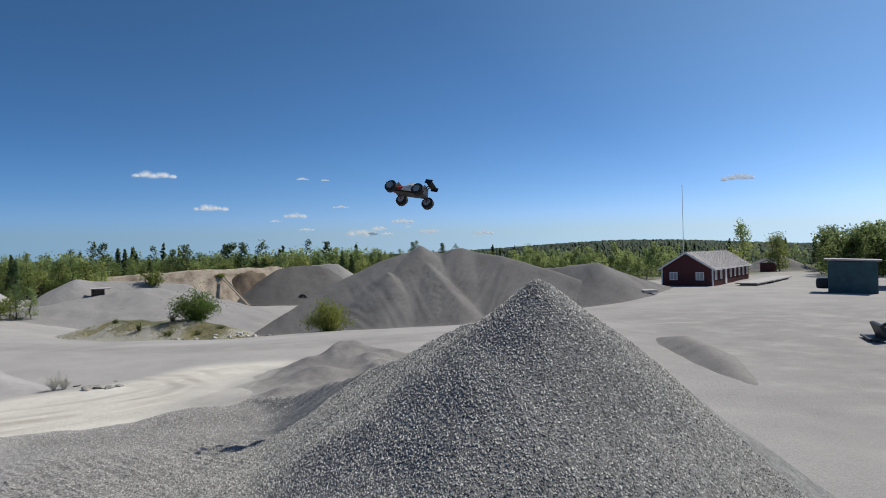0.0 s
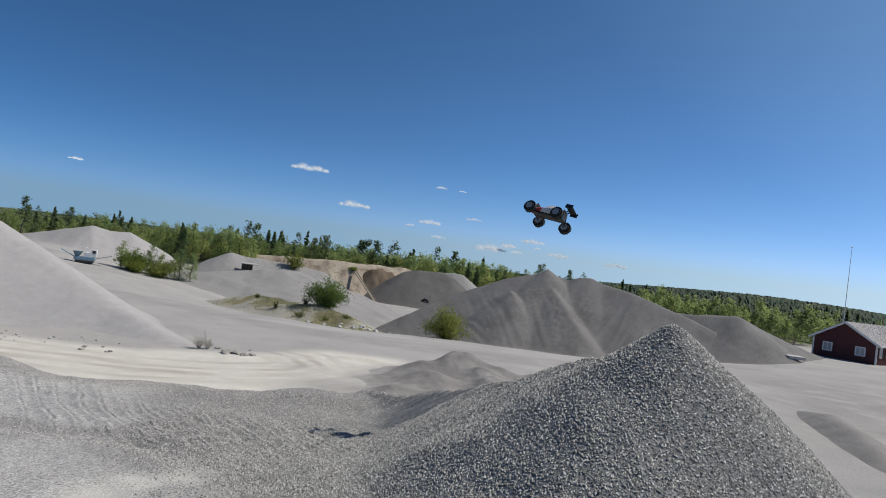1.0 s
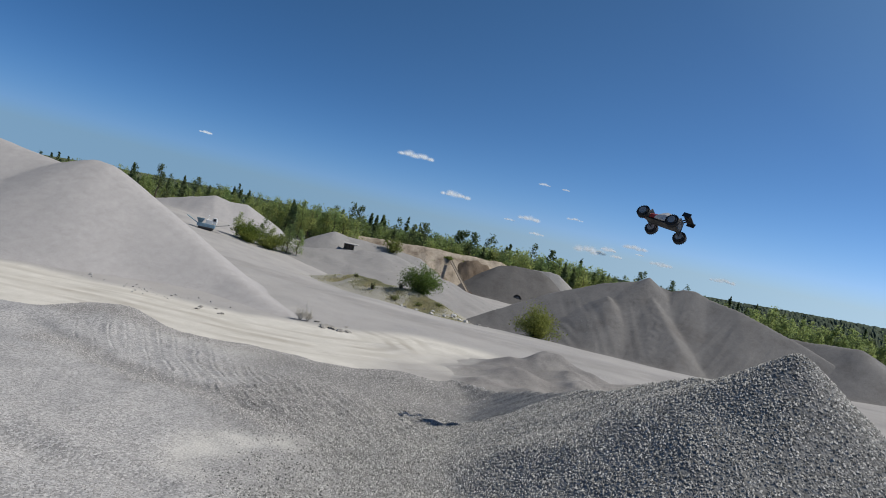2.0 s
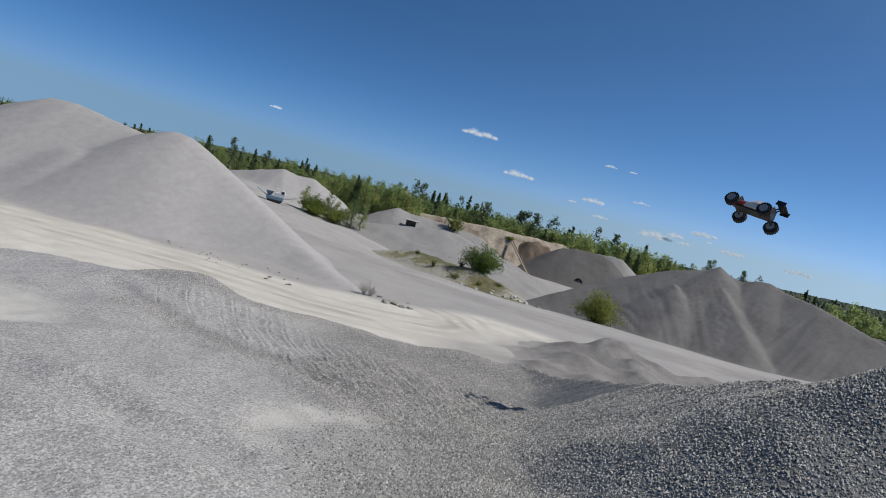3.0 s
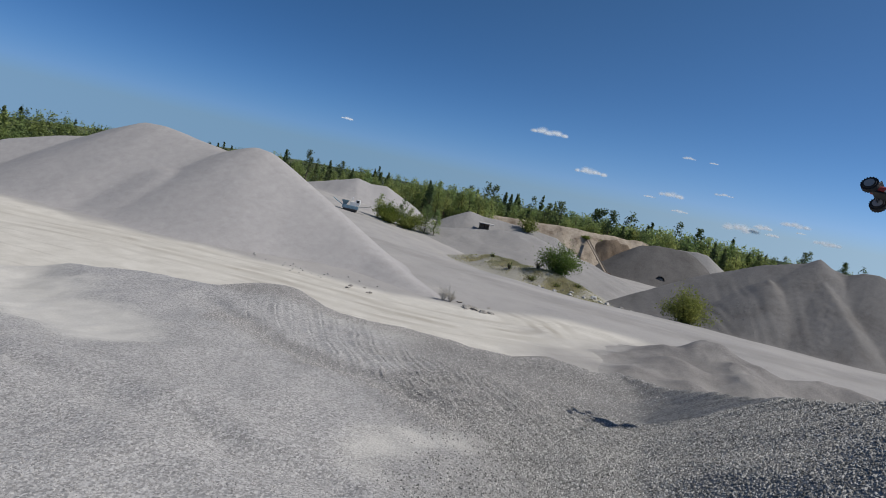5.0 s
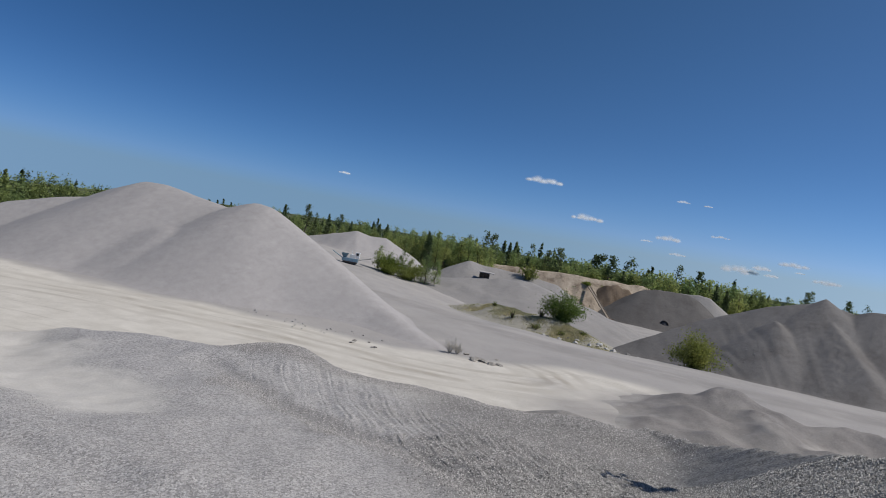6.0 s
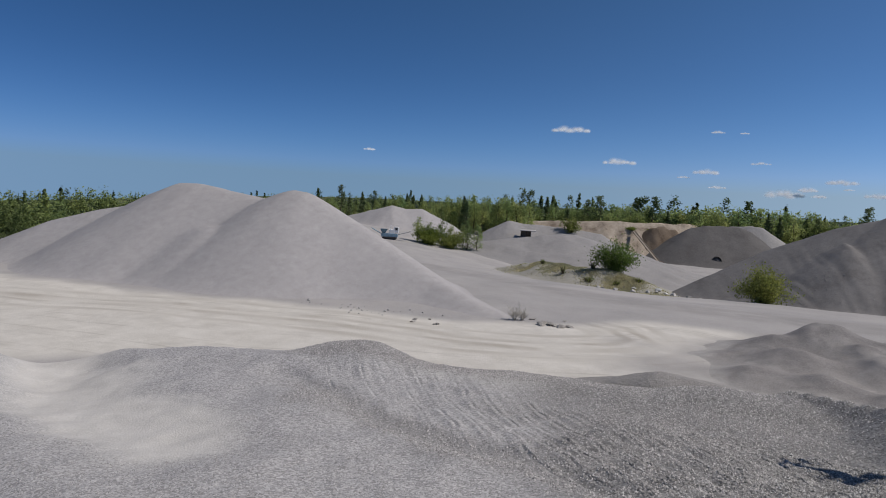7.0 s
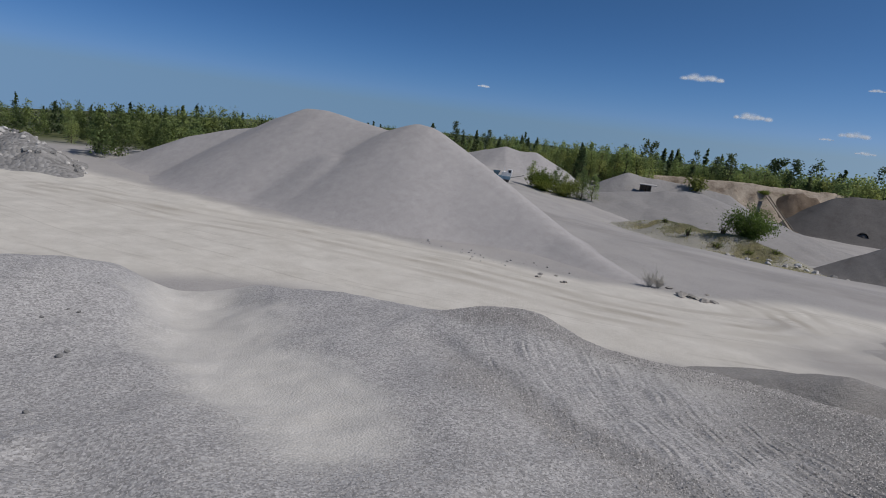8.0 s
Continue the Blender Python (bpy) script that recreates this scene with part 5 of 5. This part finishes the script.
for k in range(34):     # stones rolled to the foot of the tall pile
    u = r.uniform(0, 1)
    boulder("stone", (-24.8 + 6.5 * u if k % 3 == 0 else -21.6) + r.normal() * (0.25 if k % 3 == 0 else 0.8), (17.1 + 2.9 * u if k % 3 == 0 else 17.9) + r.normal() * (0.25 if k % 3 == 0 else 0.4), r.uniform(0.05, 0.15) + (0.14 if k == 3 else 0), PALE_ROCK if k % 3 else SCREE_ROCK, "small grey stone rolled to the foot of the pile", 90 + k, "stones below the pile")
for k, (x, y) in enumerate(((-12.6, 2.55), (-12.5, 2.65), (-11.4, 2.39), (-11.3, 2.3), (-13.4, 3.0), (-12.4, 2.27), (-10.0, 1.93))):
    boulder("stone", x, y, 0.05 + 0.012 * (k % 4), GREY_ROCK, "dark pebble on the fine gravel", 140 + k, "pebbles", 0.7)
for k in range(70):     # broken rock over the heap by the road
    u = r.uniform(0, 1)
    boulder("rock", -55 + 11.5 * u + r.normal() * 0.7, 1.8 + 4.6 * u + r.normal() * 1.3, r.uniform(0.15, 0.5), PALE_ROCK if k % 3 else GREY_ROCK, "angular grey rock on the rock heap", 160 + k, "rocks of the heap", 0.75, "rock")


# ---- machines and works ----
STEEL_BLUE = plain_material("pale_blue_paint", (0.24, 0.36, 0.44), 0.5, 0.1, 0.3, 2)
RUBBER = plain_material("rubber", (0.025, 0.025, 0.027), 0.85, vary=0.3, scale=12, bump=0.4)
TIMBER = plain_material("weathered_timber", (0.26, 0.22, 0.18), 0.85, vary=0.35, scale=8, bump=0.4)
CHUTE_WOOD = plain_material("bleached_timber", (0.30, 0.25, 0.195), 0.85, vary=0.3, scale=6, bump=0.4)
RUST = plain_material("rusty_steel", (0.13, 0.075, 0.05), 0.85, 0.2, 0.4, 4, 0.4)

crusher = empty("stone_crusher", -67.0, 63.8, gz(-67.0, 63.8), 40)
crusher.scale = (0.72, 0.72, 0.72)
tagged(crusher, "pale blue mobile stone crusher parked behind the pile", "crusher")
bm = bmesh.new()
box(bm, (3.4, 1.4, 0.7), (0, 0, 0.85), None, 0.06)
part("chassis", bm, STEEL_BLUE, crusher)
bm = bmesh.new()
v = [bm.verts.new(p) for p in ((-1.9, -0.9, 2.1), (-0.5, -0.9, 2.1), (-0.5, 0.9, 2.1), (-1.9, 0.9, 2.1), (-1.5, -0.5, 1.2), (-0.9, -0.5, 1.2), (-0.9, 0.5, 1.2), (-1.5, 0.5, 1.2))]
for q in ((0, 1, 5, 4), (1, 2, 6, 5), (2, 3, 7, 6), (3, 0, 4, 7)):
    bm.faces.new([v[i] for i in q])
bmesh.ops.solidify(bm, geom=bm.faces[:], thickness=0.06)
part("hopper", bm, STEEL_BLUE, crusher)
bm = bmesh.new()
box(bm, (1.3, 1.2, 0.9), (0.5, 0, 1.6), None, 0.08)
part("engine_housing", bm, WHITE, crusher, "white engine housing")
bm = bmesh.new()
box(bm, (3.2, 0.7, 0.14), (2.9, 0, 1.35), Matrix.Rotation(radians(-16), 3, "Y"), 0.02)
part("conveyor", bm, CONCRETE, crusher, "grey conveyor belt")
for yy in (-0.8, 0.8):
    bm = bmesh.new()
    box(bm, (2.9, 0.4, 0.55), (0, yy, 0.28), None, 0.2)
    part("crawler_track", bm, RUBBER, crusher)

bm = bmesh.new()
box(bm, (0.9, 1.1, 1.2), (1.45, 0, 2.0), None, 0.06)
cab = part("cab", bm, WHITE, crusher, "white operator cab")
bm = bmesh.new()
box(bm, (0.5, 0.04, 0.5), (1.45, -0.57, 2.2))
part("pane", bm, DARK, cab)
bm = bmesh.new()
box(bm, (2.6, 0.55, 0.12), (-2.7, 0, 1.6), Matrix.Rotation(radians(28), 3, "Y"), 0.02)
part("feed_belt", bm, STEEL_BLUE, crusher)
bm = bmesh.new()
for yy in (-0.5, 0.5):
    rod(bm, (0.2, yy, 2.0), (0.2, yy, 2.9), 0.04, None, 6)
rod(bm, (0.2, -0.55, 2.9), (0.2, 0.55, 2.9), 0.04, None, 6)
part("guard_rail", bm, WHITE, crusher)

hut = empty("hut", -61.6, 93.0, gz(-61.6, 93.0) - 0.1, 33)
hut.scale = (0.72, 0.72, 0.78)
tagged(hut, "small dark open hut set in the gravel bank", "hut")
bm = bmesh.new()
box(bm, (2.6, 0.12, 1.5), (0, 0.9, 0.75))
part("back_wall", bm, TIMBER, hut)
for xx in (-1.25, 1.25):
    bm = bmesh.new()
    box(bm, (0.12, 1.9, 1.5), (xx, 0, 0.75))
    part("side_wall", bm, TIMBER, hut)
bm = bmesh.new()
box(bm, (3.9, 2.3, 0.14), (0.5, 0, 1.55), Matrix.Rotation(radians(4), 3, "X"))
part("roof", bm, CONCRETE, hut, "dusty concrete slab roof")
bm = bmesh.new()
box(bm, (0.14, 0.14, 1.5), (0.1, -0.85, 0.75))
part("post", bm, RUST, hut)

chute = empty("timber_chute", -44.4, 114.0, gz(-44.4, 114.0), 0)
tagged(chute, "long pale weathered chute leaning on the sand bank", "chute")
a, b = Vector((-10.4, 11.0, 0.5 - chute.location.z)), Vector((0, 0, 0.15))
way = b - a
turn = way.to_track_quat("X", "Z").to_matrix()
bm = bmesh.new()
box(bm, (way.length, 0.6, 0.08), (a + b) / 2, turn)
part("bed", bm, CHUTE_WOOD, chute)
for off in (-0.31, 0.31):
    bm = bmesh.new()
    box(bm, (way.length, 0.06, 0.18), (a + b) / 2 + turn @ Vector((0, off, 0.08)), turn)
    part("side_board", bm, CHUTE_WOOD, chute)

bm = bmesh.new()
box(bm, (1.1, 0.9, 0.8), (-0.2, 0.4, 0.3), Matrix.Rotation(radians(35), 3, "Z"), 0.12)
part("trough", bm, RUST, chute, "rusty steel trough at the foot")

culvert = empty("culvert_pipe", -37.0, 123.6, -4.7, 14)
culvert.scale = (0.74, 0.74, 0.74)
tagged(culvert, "dark rusty culvert pipe mouth at the foot of the pile", "pipe")
bm = bmesh.new()
for k in range(28):
    a0, a1 = k * 2 * math.pi / 28, (k + 1) * 2 * math.pi / 28
    for lo, hi, y0, y1 in ((1.25, 1.25, -0.6, 2.2), (1.08, 1.08, -0.6, 2.2), (1.08, 1.25, -0.6, -0.6)):
        bm.faces.new([bm.verts.new(p) for p in ((lo * math.cos(a0), y0, 1.0 + lo * math.sin(a0)), (lo * math.cos(a1), y0, 1.0 + lo * math.sin(a1)), (hi * math.cos(a1), y1, 1.0 + hi * math.sin(a1)), (hi * math.cos(a0), y1, 1.0 + hi * math.sin(a0)))])
bmesh.ops.remove_doubles(bm, verts=bm.verts, dist=0.001)
# added disc closes the far end, to make the inside of the pipe dark
bmesh.ops.create_circle(bm, cap_ends=True, segments=28, radius=1.1, matrix=Matrix.Translation((0, 2.1, 1.0)) @ Matrix.Rotation(radians(90), 4, "X"))
part("pipe_wall", bm, BLACK_GRIT, culvert, smooth_shade=True)
bm = bmesh.new()
bmesh.ops.create_icosphere(bm, subdivisions=3, radius=1.0, matrix=Matrix.Translation((-0.12, -0.05, 0.86)) @ Matrix.Diagonal((1.03, 0.9, 1.03, 1)))
part("gravel_plug", bm, BLACK_GRIT, culvert, "dark grit that fills the pipe", smooth_shade=True)

SLAB_X, SLAB_Y = 18.6, 66.4
# workshop at the yard's side
shop = empty("workshop", 50.5, 69.0, 0, -34)
tagged(shop, "red workshop with a pale pitched roof", "workshop")
bm = bmesh.new()
box(bm, (7, 9, 3.2), (0, 0, 1.5))
part("wall", bm, RED, shop)
for sign in (-1, 1):
    bm = bmesh.new()
    box(bm, (4.3, 10, 0.12), (sign * 1.95, 0, 3.9), Matrix.Rotation(sign * radians(22), 3, "Y"))
    part("roof", bm, ROOFING, shop)

loader = empty("wheel_loader", 23.9, 31.0, 0, 160)
tagged(loader, "dark blue wheel loader parked on the open yard", "loader")
bm = bmesh.new()
box(bm, (3.2, 1.6, 0.9), (0, 0, 1.35), None, 0.1)
part("body", bm, TEAL, loader)
bm = bmesh.new()
box(bm, (1.3, 1.4, 1.5), (0.2, 0, 2.5), None, 0.12)
part("cab", bm, DARK, loader)
for xx in (-1.2, 1.2):
    for yy in (-0.95, 0.95):
        bm = bmesh.new()
        rod(bm, (xx, yy - 0.25, 0.7), (xx, yy + 0.25, 0.7), 0.7, None, 22)
        tyre = part("wheel", bm, RUBBER, loader)
        bm = bmesh.new()
        rod(bm, (xx, yy - 0.27, 0.7), (xx, yy + 0.27, 0.7), 0.36, None, 16)
        part("rim", bm, ROOFING, tyre)
bm = bmesh.new()
box(bm, (0.2, 2.0, 0.8), (3.3, 0, 0.5), Matrix.Rotation(radians(20), 3, "Y"), 0.05)
box(bm, (0.7, 2.0, 0.08), (3.6, 0, 0.12))
part("bucket", bm, DARK, loader)
for yy in (-0.5, 0.5):
    bm = bmesh.new()
    rod(bm, (1.3, yy, 1.6), (3.2, yy, 0.6), 0.1)
    part("lift_arm", bm, DARK, loader)

bm = bmesh.new()
box(bm, (1.9, 1.1, 0.3), (0, 0, 0.14), Matrix.Rotation(radians(3), 3, "X"), 0.04)
slab = part("concrete_slab", bm, CONCRETE, None)
slab.matrix_world = pose(SLAB_X, SLAB_Y, gz(SLAB_X, SLAB_Y), 0, 0, 24)
tagged(slab, "flat concrete slab lying at the foot of the gravel pile", "slab")

fence = empty("rail_fence", 20.5, 90.5, 0, 8)
tagged(fence, "low timber rail fence beside the red house", "fence")
for k in range(6):
    bm = bmesh.new()
    box(bm, (0.1, 0.1, 1.1), (-5 + 2 * k, 0, 0.5))
    part("post", bm, TIMBER, fence)
for h in (0.55, 0.95):
    bm = bmesh.new()
    box(bm, (10.3, 0.05, 0.12), (0, -0.075, h))
    part("rail", bm, TIMBER, fence)

# ---- the toy buggy in mid-leap ----
SHELL_RED = plain_material("red_lacquer", (0.30, 0.035, 0.03), 0.3, vary=0.1)
SHELL_WHITE = plain_material("white_lacquer", (0.62, 0.60, 0.58), 0.35, vary=0.1)
SHELL_GREY = plain_material("grey_lacquer", (0.13, 0.13, 0.14), 0.35, vary=0.15)
RIM_GREY = plain_material("grey_wheel_rim", (0.30, 0.31, 0.32), 0.4, vary=0.1)
BLACK = plain_material("black_plastic", (0.02, 0.02, 0.022), 0.5, vary=0.2)


def buggy(m):
    """Radio controlled off-road buggy, nose along +x, 0.62 m long."""
    top = empty("toy_buggy", 0, 0, 0)
    tagged(top, "radio controlled red, white and grey buggy leaping through the air", "toy car")
    bm = bmesh.new()
    box(bm, (0.44, 0.13, 0.02), (0, 0, 0.0), None, 0.006)
    part("chassis", bm, BLACK, top)

    def loft(name, sections, material):
        bm = bmesh.new()
        rings = [[bm.verts.new((x, w * cy, z0 + h * cz)) for cy, cz in ((-1, 0), (-0.85, 0.6), (-0.45, 1), (0.45, 1), (0.85, 0.6), (1, 0))] for x, w, z0, h in sections]
        for a, b in zip(rings[:-1], rings[1:]):
            for k in range(6):
                j = (k + 1) % 6
                bm.faces.new((a[k], b[k], b[j], a[j]))
        bm.faces.new(rings[0])
        bm.faces.new(rings[-1][::-1])
        bmesh.ops.recalc_face_normals(bm, faces=bm.faces)
        part(name, bm, material, top)

    loft("nose", ((0.10, 0.075, 0.012, 0.085), (0.18, 0.065, 0.012, 0.075), (0.27, 0.04, 0.012, 0.045)), SHELL_RED)
    loft("cockpit", ((-0.08, 0.085, 0.012, 0.13), (0.0, 0.08, 0.012, 0.145), (0.06, 0.078, 0.012, 0.115), (0.10, 0.075, 0.012, 0.085)), SHELL_WHITE)
    loft("engine_cover", ((-0.22, 0.06, 0.012, 0.10), (-0.15, 0.08, 0.012, 0.125), (-0.08, 0.085, 0.012, 0.13)), SHELL_GREY)
    for x, w in ((0.20, 0.09), (-0.20, 0.09)):
        bm = bmesh.new()
        box(bm, (0.012, 0.12, 0.10), (x, 0, 0.08), None, 0.004)
        part("shock_tower", bm, BLACK, top)
        for s in (-1, 1):
            bm = bmesh.new()
            rod(bm, (x, s * 0.045, 0.125), (x, s * 0.12, 0.01), 0.011)
            rod(bm, (x, s * 0.03, -0.005), (x, s * 0.15, -0.01), 0.008)
            part("suspension_arm", bm, BLACK, top)
            bm = bmesh.new()
            rod(bm, (x, s * 0.135, -0.012), (x, s * 0.215, -0.012), 0.078, None, 22)
            bmesh.ops.bevel(bm, geom=[e for e in bm.edges if abs(e.verts[0].co.y - e.verts[1].co.y) < 1e-4], offset=0.016, segments=2, affect="EDGES")
            for k in range(18):
                a = k * math.pi / 9
                for yy in (0.155, 0.195):
                    box(bm, (0.010, 0.022, 0.006), (x + 0.077 * math.cos(a + yy * 4), s * yy, -0.012 + 0.077 * math.sin(a + yy * 4)), Matrix.Rotation(-(a + yy * 4) + math.pi / 2, 3, "Y"))
            wheel = part("wheel", bm, RUBBER, top)
            bm = bmesh.new()
            rod(bm, (x, s * 0.13, -0.012), (x, s * 0.2165, -0.012), 0.046, 0.046, 18)
            part("rim", bm, RIM_GREY, wheel)
    bm = bmesh.new()
    box(bm, (0.085, 0.20, 0.012), (-0.265, 0, 0.165), Matrix.Rotation(radians(14), 3, "Y"), 0.004)
    for s in (-1, 1):
        box(bm, (0.10, 0.008, 0.055), (-0.265, s * 0.102, 0.165))
    part("rear_wing", bm, BLACK, top)
    bm = bmesh.new()
    rod(bm, (-0.2, 0.02, 0.10), (-0.255, 0.02, 0.16), 0.008)
    rod(bm, (-0.2, -0.02, 0.10), (-0.255, -0.02, 0.16), 0.008)
    part("wing_stay", bm, BLACK, top)
    top.matrix_world = m
    return top


buggy(pose(-1.07, 9.56, 5.96, 27, -10, 156)).scale = (1.24, 1.24, 1.24)
